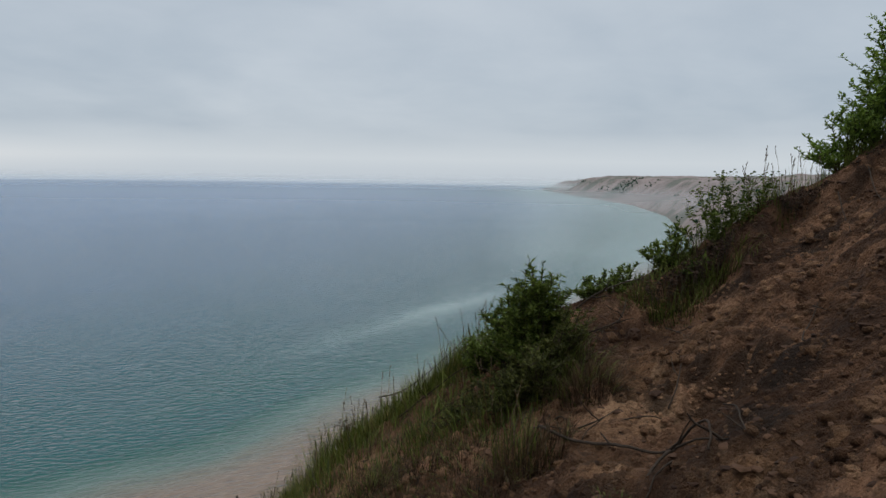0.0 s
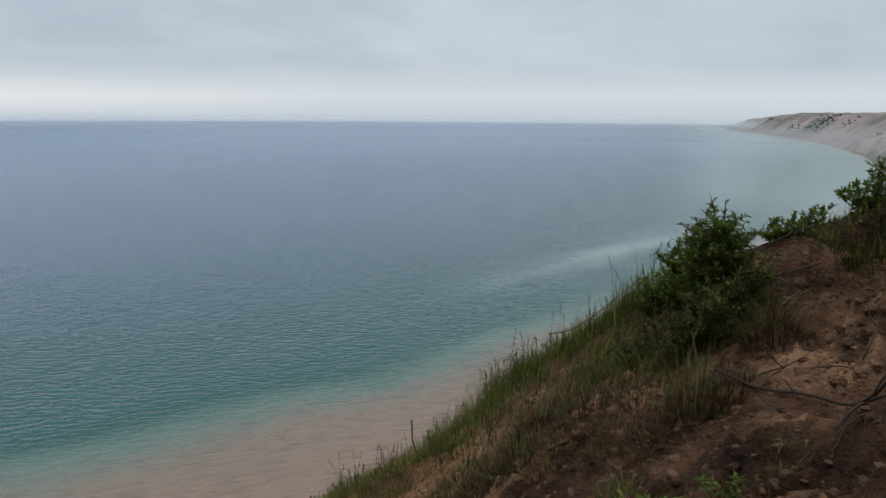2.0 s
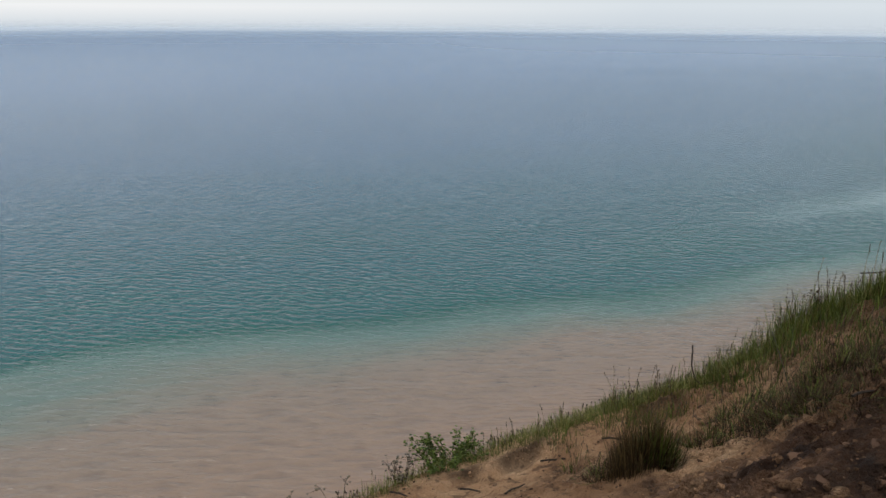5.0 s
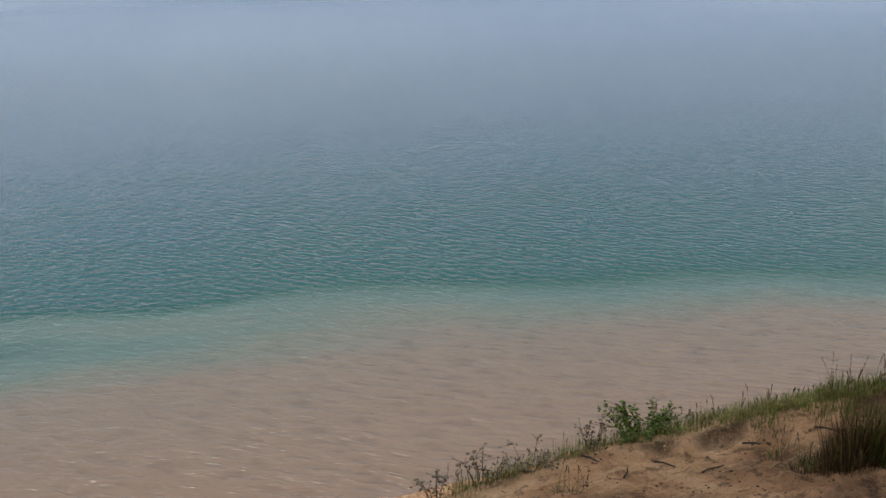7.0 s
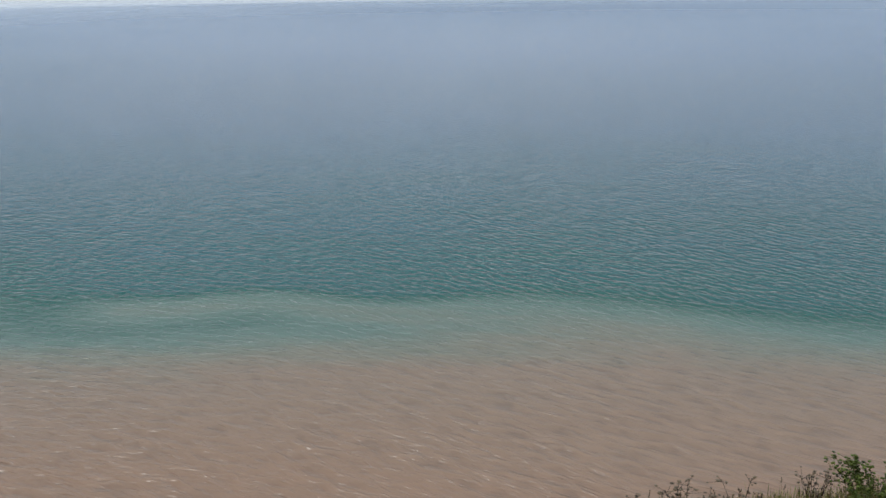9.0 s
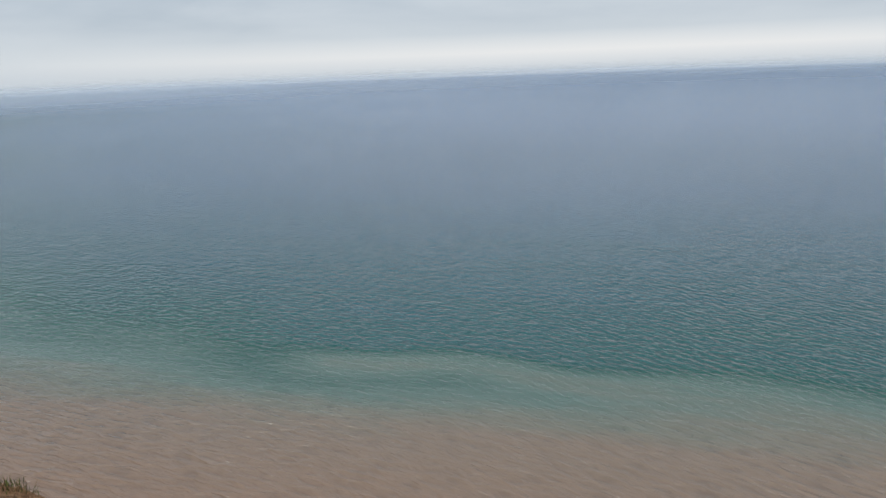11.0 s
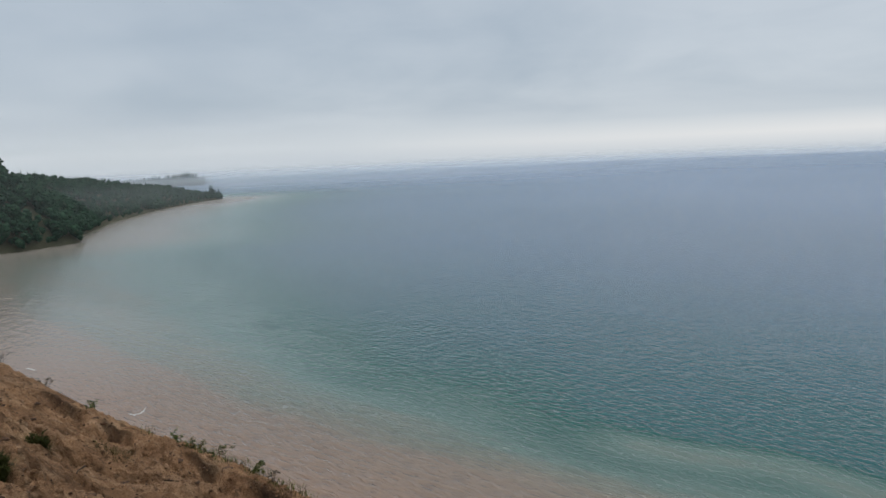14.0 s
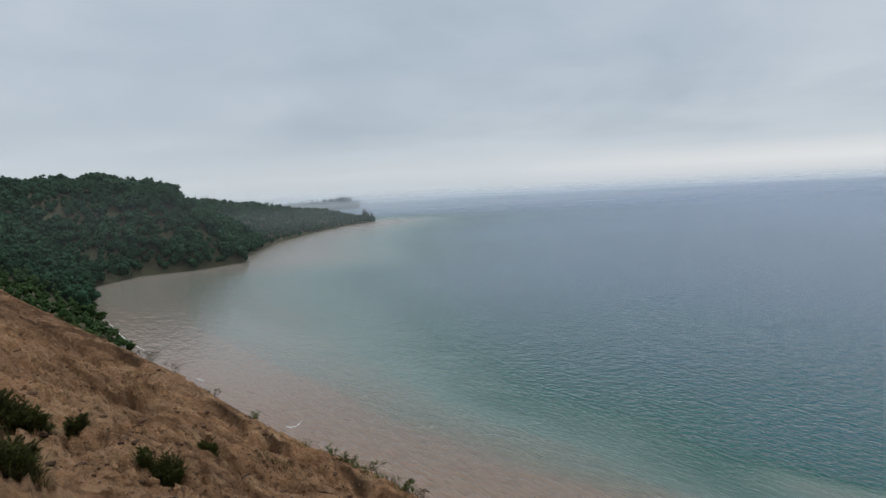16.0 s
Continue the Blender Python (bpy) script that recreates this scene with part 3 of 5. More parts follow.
WEST = strip_land("headland", [(133.6, 462, 10), (134.6, 515, 32), (136.0, 610, 64), (136.6, 743, 98), (136.2, 900, 110), (133.2, 975, 110), (129.9, 995, 112), (127.6, 1030, 114),
                               (126.2, 1060, 106), (126.3, 1130, 96), (125.4, 1230, 88), (124.0, 1400, 78), (121.2, 1680, 60), (118.2, 1930, 34), (116.9, 2000, 20), (117.4, 2120, 16)],
                  [(0, 0), (3, 0.03), (30, 0.3), (75, 0.66), (120, 0.88), (190, 1.0), (330, 1.0)], EARTH, 3.0,
                  "wooded bluff with bare earth slips along the lake", 41)
ISLE = strip_land("headland", [(118.05, 3560, 1), (118.15, 3560, 12), (118.3, 3565, 28), (118.6, 3570, 28), (119.6, 3600, 20), (121.0, 3650, 12), (122.6, 3700, 8)],
           [(0, 0), (4, 0.3), (20, 0.8), (60, 1.0), (200, 1.0)], WOODS, 1.5, "far misty wooded island point on the lake", 51)


# ---- upright sheets imitating mist and haze over the lake ----
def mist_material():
    k = Mat("haze_sheet", 1.0)
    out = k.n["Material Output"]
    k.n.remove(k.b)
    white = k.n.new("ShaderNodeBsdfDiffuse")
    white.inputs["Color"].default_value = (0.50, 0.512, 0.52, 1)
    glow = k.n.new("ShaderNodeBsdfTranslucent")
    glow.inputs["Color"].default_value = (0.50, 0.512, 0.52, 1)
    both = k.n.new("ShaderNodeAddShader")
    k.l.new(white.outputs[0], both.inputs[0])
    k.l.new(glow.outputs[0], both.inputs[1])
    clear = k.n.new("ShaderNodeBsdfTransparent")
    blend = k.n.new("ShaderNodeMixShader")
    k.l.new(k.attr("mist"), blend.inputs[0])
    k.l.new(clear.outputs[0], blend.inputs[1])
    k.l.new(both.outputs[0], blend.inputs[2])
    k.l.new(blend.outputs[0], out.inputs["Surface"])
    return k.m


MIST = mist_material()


def mist_sheet(lo, hi, reach, top, thick, seed, fade=12.0, wisps=0.06, foot=0.3):
    """An upright translucent sheet imitating mist: clear at its base, densest at the foot fraction, ragged above, gone
    at both ends.
    """
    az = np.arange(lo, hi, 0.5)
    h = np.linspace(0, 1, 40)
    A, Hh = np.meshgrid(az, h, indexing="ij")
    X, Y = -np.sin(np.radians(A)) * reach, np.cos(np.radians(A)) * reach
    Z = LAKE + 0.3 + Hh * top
    me = grid_mesh("mist_sheet", X, Y, Z, False, MIST)
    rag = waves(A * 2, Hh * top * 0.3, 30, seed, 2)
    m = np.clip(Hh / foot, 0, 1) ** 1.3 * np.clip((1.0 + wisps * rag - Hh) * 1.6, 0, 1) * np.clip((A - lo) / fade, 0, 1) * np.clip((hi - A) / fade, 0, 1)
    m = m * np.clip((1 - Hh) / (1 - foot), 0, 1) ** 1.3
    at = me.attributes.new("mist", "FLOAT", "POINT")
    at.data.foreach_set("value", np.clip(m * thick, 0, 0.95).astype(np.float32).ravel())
    tagged(new("mist_sheet", me), "upright translucent sheet imitating pale mist over the lake", "mist", kind="structure")


mist_sheet(112, 150, 640, 230, 0.06, 60, 14, foot=0.35)
mist_sheet(60, 172, 2090, 82, 0.64, 69, 42, foot=0.58)
mist_sheet(56, 150, 1300, 86, 0.22, 62, 36, foot=0.62)
mist_sheet(104, 160, 2200, 220, 0.23, 68, 22, wisps=0.25, foot=0.62)
mist_sheet(50, 172, 2900, 64, 0.42, 63, 50, foot=0.54)
mist_sheet(50, 172, 4000, 72, 0.90, 64, 50, foot=0.22)
# The eastern sheets lighten the water and far dunes as haze would.
mist_sheet(-40, 56, 1450, 84, 0.46, 65, 30, foot=0.60)
mist_sheet(-40, 78, 3300, 70, 0.66, 66, 16, foot=0.40)



# ---- woods on the western bluff ----
ICO = bmesh.new()
bmesh.ops.create_icosphere(ICO, subdivisions=1, radius=1.0)
ICO_V = np.array([v.co[:] for v in ICO.verts])
ICO_F = np.array([[v.index for v in f.verts] for f in ICO.faces])
ICO.free()
OCT_V = np.array([(1, 0, 0), (-1, 0, 0), (0, 1, 0), (0, -1, 0), (0, 0, 1), (0, 0, -1)], float)
OCT_F = np.array([(0, 2, 4), (2, 1, 4), (1, 3, 4), (3, 0, 4), (2, 0, 5), (1, 2, 5), (3, 1, 5), (0, 3, 5)])


def lumps(centres, sizes, rng, jag=0.25, coarse=False):
    """Jagged clumps, one island each: verts and triangles."""
    sv, sf = (OCT_V, OCT_F) if coarse else (ICO_V, ICO_F)
    n, k = len(centres), len(sv)
    shape = sv[None] * (1 + rng.uniform(-jag, jag, (n, k, 1)))
    if coarse:
        shape = shape + rng.uniform(-0.35, 0.35, (n, k, 3))
    verts = (centres[:, None] + shape * sizes[:, None]).reshape(-1, 3)
    faces = (sf[None] + (np.arange(n) * k)[:, None, None]).reshape(-1, 3)
    return verts, faces


def wood(name, X, Y, Z, count, tall, conifers, keep, material, label, seed):
    """A stand seen from far off: rounded crowns, each heaped up from leaf clumps, or spires for conifers."""
    rng = np.random.default_rng(seed)
    n, m = X.shape
    dx = np.hypot(np.gradient(X, axis=0), np.gradient(Y, axis=0)) * np.hypot(np.gradient(X, axis=1), np.gradient(Y, axis=1))
    dx = dx * np.sqrt(1 + (np.gradient(Z, axis=1) / (np.hypot(np.gradient(X, axis=1), np.gradient(Y, axis=1)) + 0.1)) ** 2)
    p = (dx * keep).ravel()
    pick = rng.choice(n * m, count, p=p / p.sum())
    x = X.ravel()[pick] + rng.normal(0, 3.5, count)
    y = Y.ravel()[pick] + rng.normal(0, 3.5, count)
    z = Z.ravel()[pick]
    cs, ss = [], []
    if conifers:
        h = tall * rng.uniform(0.6, 1.3, count)
        for k in range(7):
            f = k / 6
            cs.append(np.stack([x, y, z + h * (0.12 + 0.86 * f)], -1) + rng.normal(0, 0.3, (count, 3)))
            w = h * 0.17 * (1.05 - f)
            ss.append(np.stack([w, w, h * 0.11], -1))
    else:
        h = tall * np.clip(0.8 + 0.25 * waves(x, y, 40, seed, 2) + rng.normal(0, 0.16, count), 0.3, 1.4)
        wide = h * rng.uniform(0.26, 0.42, count)
        cs.append(np.stack([x, y, z + h * 0.55], -1))
        ss.append(np.stack([wide * 0.85, wide * 0.85, h * 0.36], -1))
        for k in range(9):
            a, up = rng.uniform(0, 6.283, count), rng.uniform(-0.25, 1.0, count)
            out = wide * np.sqrt(np.clip(1 - up * up, 0, 1)) * rng.uniform(0.75, 1.1, count)
            g = wide * rng.uniform(0.24, 0.46, count)
            cs.append(np.stack([x + np.cos(a) * out, y + np.sin(a) * out, z + h * (0.58 + 0.38 * up)], -1))
            ss.append(np.stack([g, g, g * rng.uniform(0.7, 1.0, count)], -1))
    v, f = lumps(np.concatenate(cs), np.concatenate(ss), rng, 0.30, conifers)
    ob = new(name, soup(name, v, f, material, False))
    return tagged(ob, label, "woods", kind="stuff")


def build_woods():
    X, Y, Z = WEST
    n, m = X.shape
    k = np.arange(n)[:, None] / (n - 1) * 15
    j = np.arange(m)[None, :] / (m - 1)
    keep = np.clip((j - 0.05) * 30, 0, 1) * np.where((k > 8.6) & (k < 14) & (j < 0.11) & (waves(X, Y, 60, 71) > 0.1), 0.05, 1)
    # bare slips of earth: place and half width in metres
    for px, py, wide in ((-642, -735, 9), (-655, -744, 7), (-745, -727, 8), (-962, -805, 6), (-945, -737, 6), (-782, -644, 3), (-812, -638, 4), (-930, -683, 6), (-1161, -783, 14), (-1340, -850, 14)):
        keep = keep * np.clip((np.hypot(X - px, Y - py) + 4 * waves(X, Y, 18, 78) - wide) / 5, 0.0, 1)
    wood("woods", X, Y, Z, 4300, 15, False, keep * (k > 2.4) * (k < 10.4) * (j < 0.9), WOODS, "dense dark green broadleaf woods covering the bluff", 72)
    wood("woods", X, Y, Z, 2300, 8, False, keep * (k > 0.5) * (k < 3.6) * (j < 0.9), THICKET, "green broadleaf thicket above the beach", 76)
    wood("woods", X, Y, Z, 2300, 13, False, keep * (k >= 10.0) * (j < 0.8), WOODS, "dark broadleaf woods along the low point", 73)
    wood("conifers", X, Y, Z, 420, 15, True, keep * (k >= 11), PINES, "dark conifers standing along the low point", 74)
    wood("conifers", X, Y, Z, 26, 24, True, keep * (k >= 13.6) * (j < 0.3), PINES, "tall dark conifers at the tip of the point", 77)


build_woods()
wood("dune_scrub", *EAST, 220, 7, False, np.clip(waves(EAST[0], EAST[1], 130, 79) * 2 - 0.9, 0, 1) * (np.arange(90)[None, :] < 50), WOODS, "dark scrub dotted over the far dunes", 80)
wood("conifers", *ISLE, 520, 20, True, np.ones_like(ISLE[0]), PINES, "misty dark conifers on a far island point", 75)


# ---- plants ----
def blades(rng, n, spread, tall, lean, width, centre=(0, 0, 0), droop=0.0):
    """Tapered bent ribbons in a tuft: verts and triangles."""
    a = rng.uniform(0, 6.283, n)
    q = spread * np.sqrt(rng.uniform(0, 1, n))
    base = np.stack([np.cos(a) * q, np.sin(a) * q, np.full(n, -0.03)], -1) + np.asarray(centre)
    head = a + rng.normal(0, 0.9, n)
    out = np.stack([np.cos(head), np.sin(head), np.zeros(n)], -1)
    side = np.stack([-np.sin(head), np.cos(head), np.zeros(n)], -1)
    h = tall * rng.uniform(0.45, 1.1, n)
    l = lean * rng.uniform(0.15, 1.2, n)
    w = width * rng.uniform(0.6, 1.3, n)
    verts = np.zeros((n, 7, 3))
    for k, (t, f) in enumerate(((0, 0.8), (0.4, 1.0), (0.75, 0.65), (1, 0))):
        mid = base + out * (h * l * t ** 1.7)[:, None] + np.array([0, 0, 1]) * (h * t * (1 - 0.3 * l * t) - droop * h * t * t)[:, None]
        if k < 3:
            verts[:, 2 * k] = mid - side * (w * f / 2)[:, None]
            verts[:, 2 * k + 1] = mid + side * (w * f / 2)[:, None]
        else:
            verts[:, 6] = mid
    tri = np.array([(0, 1, 3), (0, 3, 2), (2, 3, 5), (2, 5, 4), (4, 5, 6)])
    faces = (tri[None] + (np.arange(n) * 7)[:, None, None]).reshape(-1, 3)
    return verts.reshape(-1, 3), faces


def join(pieces):
    vs, fs, off = [], [], 0
    for v, f in pieces:
        vs.append(np.asarray(v, float))
        fs.append(np.asarray(f, int) + off)
        off += len(v)
    return np.concatenate(vs), np.concatenate(fs)


def tube(pts, thick, thin, sides=5):
    """A tapering limb along a line of places."""
    pts = np.asarray(pts, float)
    n = len(pts)
    d = np.gradient(pts, axis=0)
    d /= np.linalg.norm(d, axis=1)[:, None] + 1e-9
    ref = np.where(np.abs(d[:, 2:3]) > 0.9, np.array([[1.0, 0, 0]]), np.array([[0, 0, 1.0]]))
    u = np.cross(d, ref)
    u /= np.linalg.norm(u, axis=1)[:, None] + 1e-9
    v = np.cross(d, u)
    rad = np.linspace(thick, thin, n)[:, None, None]
    ang = np.arange(sides) / sides * 6.283
    ring = pts[:, None] + rad * (u[:, None] * np.cos(ang)[None, :, None] + v[:, None] * np.sin(ang)[None, :, None])
    faces = []
    for i in range(n - 1):
        for k in range(sides):
            a, b = i * sides + k, i * sides + (k + 1) % sides
            faces += [(a, b, b + sides), (a, b + sides, a + sides)]
    return ring.reshape(-1, 3), np.array(faces)


def leaf_set(at, way, length, width, rng):
    """Folded lance-shaped leaves at many places: verts and triangles."""
    n = len(at)
    way = way / (np.linalg.norm(way, axis=1)[:, None] + 1e-9)
    side = np.cross(way, rng.normal(0, 0.5, (n, 3)) + np.array([0, 0, 1]))
    side /= np.linalg.norm(side, axis=1)[:, None] + 1e-9
    up = np.cross(side, way)
    l, w = length[:, None], width[:, None]
    v = np.stack([at, at + way * l * 0.45 - side * w + up * w * 0.35, at + way * l - up * l * 0.12,
                  at + way * l * 0.45 + side * w + up * w * 0.35], 1)
    tri = np.array([(0, 1, 2), (0, 2, 3)])
    return v.reshape(-1, 3), (tri[None] + (np.arange(n) * 4)[:, None, None]).reshape(-1, 3)


def part(name, geometry, material, parent, label="", flat=True):
    ob = new(name, soup(name, geometry[0], geometry[1], material, flat))
    ob.parent = parent
    tagged(ob, label, kind="stuff" if name in ("green_foliage", "dry_foliage", "stalk_bundle", "seed_spray", "stem_bundle", "foliage", "flower_spray", "turf", "root_fringe") else "")
    return ob


def thing(name, where, label, category, group="", turn=0.0, scale=1.0):
    ob = new(name)
    ob.empty_display_size = 0.2
    ob.matrix_world = Matrix.Translation(where) @ Matrix.Rotation(turn, 4, "Z") @ Matrix.Scale(scale, 4)
    return tagged(ob, label, category, group)


def settle(geometry, per, where):
    """Set each blade's foot on the slope under it."""
    v = geometry[0].reshape(-1, per, 3)
    x, y = v[:, 0, 0] + where[0], v[:, 0, 1] + where[1]
    z = ground(np.degrees(np.arctan2(-x, y)) % 360 - np.where(np.degrees(np.arctan2(-x, y)) % 360 > 280, 360, 0), np.hypot(x, y))
    v[:, :, 2] += np.clip(z - where[2], -0.7, 0.35)[:, None]
    return v.reshape(-1, 3), geometry[1]


def shrub(where, tall, spread, stems, per, leaf, width, green, label, seed, bushy=0.5, low=0.25):
    """A shrub of many bent stems with side shoots, set with leaves."""
    rng = np.random.default_rng(seed)
    ob = thing("shrub", where, label, "shrub")
    wood_bits, at, way = [], [], []
    for _ in range(stems):
        a, q = rng.uniform(0, 6.283), rng.uniform(0.1, 1) ** 0.7
        h = tall * rng.uniform(0.55, 1.05) * (1 - 0.35 * q * q)
        t = np.linspace(0, 1, 8)[:, None]
        end = np.array([math.cos(a) * q * spread, math.sin(a) * q * spread, 0])
        line = np.array([math.cos(a) * q * 0.15 * spread, math.sin(a) * q * 0.15 * spread, -0.05]) + end * t ** 1.3 + np.array([0, 0, h]) * t
        line[1:] += rng.normal(0, 0.02 * tall, (7, 3))
        gx, gy = where[0] + end[0], where[1] + end[1]
        foot = float(ground(math.degrees(math.atan2(-gx, gy)) % 360 - (360 if math.degrees(math.atan2(-gx, gy)) % 360 > 280 else 0), math.hypot(gx, gy))) - where[2]
        line[:, 2] += min(max(foot, -0.6), 0.3) * t[:, 0]
        wood_bits.append(tube(line, 0.010 * tall ** 0.5, 0.003, 4))
        shoots = [line[2:]]
        for i in range(2, 7):
            if rng.random() < bushy:
                b = rng.uniform(0, 6.283)
                l = tall * rng.uniform(0.12, 0.28)
                s = np.linspace(0, 1, 4)[:, None]
                tip = line[i] + np.array([math.cos(b), math.sin(b), 0.7]) * l * s
                wood_bits.append(tube(tip, 0.005, 0.002, 3))
                shoots.append(tip)
        for sh in shoots:
            m = max(3, int(per * len(sh) / 6))
            f = rng.uniform(0, len(sh) - 1.01, m)
            i = f.astype(int)
            p = sh[i] + (sh[i + 1] - sh[i]) * (f - i)[:, None]
            keep = p[:, 2] > low * tall * rng.uniform(0.3, 1.2, m)
            d = rng.normal(0, 1, (m, 3)) * np.array([1, 1, 0.45]) + np.array([0, 0, 0.35]) + 0.5 * (sh[-1] - sh[0]) / (np.linalg.norm(sh[-1] - sh[0]) + 1e-6)
            at.append(p[keep])
            way.append(d[keep])
    at, way = np.concatenate(at), np.concatenate(way)
    n = len(at)
    part("stem_bundle", join(wood_bits), TWIG, ob, "thin brown woody stems")
    part("foliage", leaf_set(at, way, leaf * rng.uniform(0.6, 1.25, n), width * rng.uniform(0.7, 1.2, n), rng), green, ob)
    return ob


def grass_tuft(where, tall, spread, count, label, seed, dry=0.35, lean=0.6, heads=0, thatch=False, green=None, width=0.007):
    """A clump of dune grass: green and dry blades of uneven height, some with seed heads."""
    rng = np.random.default_rng(seed)
    ob = thing("grass_tuft", where, label, "grass", "grass tufts on the dune")
    g = int(count * (1 - dry))
    if g:
        low = int(g * 0.45)
        both = [blades(rng, g - low, spread * 0.9, tall, lean, width), blades(rng, low, spread * 1.2, tall * 0.55, lean * 1.5, width, droop=0.1)]
        part("green_foliage", settle(join(both), 7, where), green or GRASS, ob)
    if count - g:
        n, low = count - g, int((count - g) * 0.5)
        both = [blades(rng, n - low, spread * 0.9, tall * 0.9, lean, width * 0.85), blades(rng, low, spread * 1.35, tall * 0.5, lean * 2.0, width * 0.8, droop=0.3 if thatch else 0.15)]
        part("dry_foliage", settle(join(both), 7, where), DEAD, ob, "dry brown blades")
    if heads:
        ob2 = seed_stalks(rng, heads, spread, tall * 1.35)
        part("stalk_bundle", ob2[0], STRAW, ob, "thin dry stalks")
        part("seed_spray", ob2[1], HEADS, ob, "brown seed heads")
    return ob


def seed_stalks(rng, n, spread, tall, centre=(0, 0, 0)):
    st, hd, sz = [], [], []
    for _ in range(n):
        a, q = rng.uniform(0, 6.283), spread * rng.uniform(0, 1) ** 0.5
        h = tall * rng.uniform(0.6, 1.1)
        b = np.array([math.cos(a) * q, math.sin(a) * q, 0]) + np.asarray(centre)
        lean = rng.normal(0, 0.13, 2) * h
        t = np.linspace(0, 1, 5)[:, None]
        line = b + np.array([lean[0], lean[1], 0]) * t ** 2 + np.array([0, 0, h]) * t
        st.append(tube(line, 0.003, 0.0015, 3))
        for f in np.linspace(0.8, 1.0, 4):
            hd.append(b + np.array([lean[0], lean[1], 0]) * f ** 2 + np.array([0, 0, h * f]) + rng.normal(0, 0.004, 3))
            sz.append([0.005, 0.005, 0.017])
    return join(st), lumps(np.array(hd), np.array(sz), rng)


def herb(where, tall, spread, stems, label, seed, green, heads=True, leafy=26, leaf=0.07, head_size=0.02):
    """Upright flowering herb: stalks, leaves along them, flat brown flower heads."""
    rng = np.random.default_rng(seed)
    ob = thing("flowering_herb", where, label, "wild plant", "herbs along the brink")
    bits, at, way, hc, hs = [], [], [], [], []
    for _ in range(stems):
        a, q = rng.uniform(0, 6.283), spread * rng.uniform(0, 1) ** 0.5
        h = tall * rng.uniform(0.55, 1.05)
        b = np.array([math.cos(a) * q * 0.5, math.sin(a) * q * 0.5, -0.03])
        t = np.linspace(0, 1, 6)[:, None]
        line = b + np.array([math.cos(a) * q * 0.6, math.sin(a) * q * 0.6, 0]) * t ** 1.5 + np.array([0, 0, h]) * t
        bits.append(tube(line, 0.005, 0.0025, 4))
        f = rng.uniform(0.05, 4.7, leafy)
        i = f.astype(int)
        at.append(line[i] + (line[i + 1] - line[i]) * (f - i)[:, None])
        way.append(rng.normal(0, 1, (leafy, 3)) * np.array([1, 1, 0.3]) + np.array([0, 0, 0.4]))
        for _ in range(rng.integers(4, 9)):
            tip = line[-1] + rng.normal(0, 1, 3) * np.array([0.06, 0.06, 0.035]) * tall / 0.4
            bits.append(tube(np.array([line[-2] * 0.4 + line[-1] * 0.6, tip]), 0.0025, 0.0015, 3))
            hc.append(tip)
            hs.append(np.array([1, 1, 0.55]) * head_size * rng.uniform(0.6, 1.1))
    at, way = np.concatenate(at), np.concatenate(way)
    part("stalk_bundle", join(bits), TWIG if leafy < 12 else GRASS, ob, "thin upright stalks")
    part("foliage", leaf_set(at, way, leaf * rng.uniform(0.5, 1.2, len(at)), leaf * 0.22 * rng.uniform(0.7, 1.2, len(at)), rng), green, ob)
    if heads:
        part("flower_spray", lumps(np.array(hc), np.array(hs), rng, 0.35), HEADS if leafy < 12 else green, ob, "small flat flower clusters")
    return ob


def branch(points, thick, thin, label, seed, twigs=2):
    """A bare fallen branch bent through places over the sand (heading, distance, height above the sand)."""
    rng = np.random.default_rng(seed)
    knots = [np.array(spot(a, r)) + np.array([0, 0, h]) for a, r, h in points]
    t = np.linspace(0, len(knots) - 1, 7 * (len(knots) - 1) + 1)
    line = np.stack([smooth(list(zip(range(len(knots)), [k[i] for k in knots])))(t) for i in range(3)], -1)
    line[1:-1] += rng.normal(0, thick * 0.2, (len(line) - 2, 3))
    deg = np.degrees(np.arctan2(-line[:, 0], line[:, 1]))
    line[:, 2] = np.maximum(line[:, 2], ground(np.where(deg < -90, deg + 360, deg), np.hypot(line[:, 0], line[:, 1])) + thick * 0.5)
    for _ in range(4):
        line[1:-1, 2] = (line[:-2, 2] + 2 * line[1:-1, 2] + line[2:, 2]) / 4
        line[:, 2] = np.maximum(line[:, 2], ground(np.where(deg < -90, deg + 360, deg), np.hypot(line[:, 0], line[:, 1])) + thick * 0.4)
    base = Vector(line[0])
    ob = thing("fallen_branch", base, label, "branch", "dead branches on the sand")
    part("limb", tube(line - line[0], thick * 0.75, thin * 0.7, 6), TWIG, ob, flat=False)
    for _ in range(twigs):
        i = rng.integers(2, len(line) - 2)
        d = rng.normal(0, 1, 3) * np.array([1, 1, 0.4]) + np.array([0, 0, 0.4])
        l = rng.uniform(0.15, 0.35)
        s = np.linspace(0, 1, 4)[:, None]
        part("twig", tube(line[i] - line[0] + d / np.linalg.norm(d) * l * s + rng.normal(0, 0.01, (4, 3)), thin * 1.2, thin * 0.4, 4), TWIG, ob, flat=False)
    return ob


# -- the eastern brow: shrubs and herbs on the skyline --
shrub(spot(-28.9, 11.55), 1.72, 0.66, 26, 40, 0.075, 0.016, BRIGHT, "tall airy shrub with fresh green leaves on the brow", 101, 0.8, 0.1)
shrub(spot(-27.3, 11.5), 1.15, 0.55, 26, 40, 0.075, 0.016, BRIGHT, "fresh green shrub crowding the dune's brow", 102, 0.8, 0.1)
shrub(spot(-25.6, 11.3), 0.75, 0.5, 24, 34, 0.065, 0.014, BRIGHT, "low fresh green shrub at the foot of a taller one", 103, 0.7, 0.0)
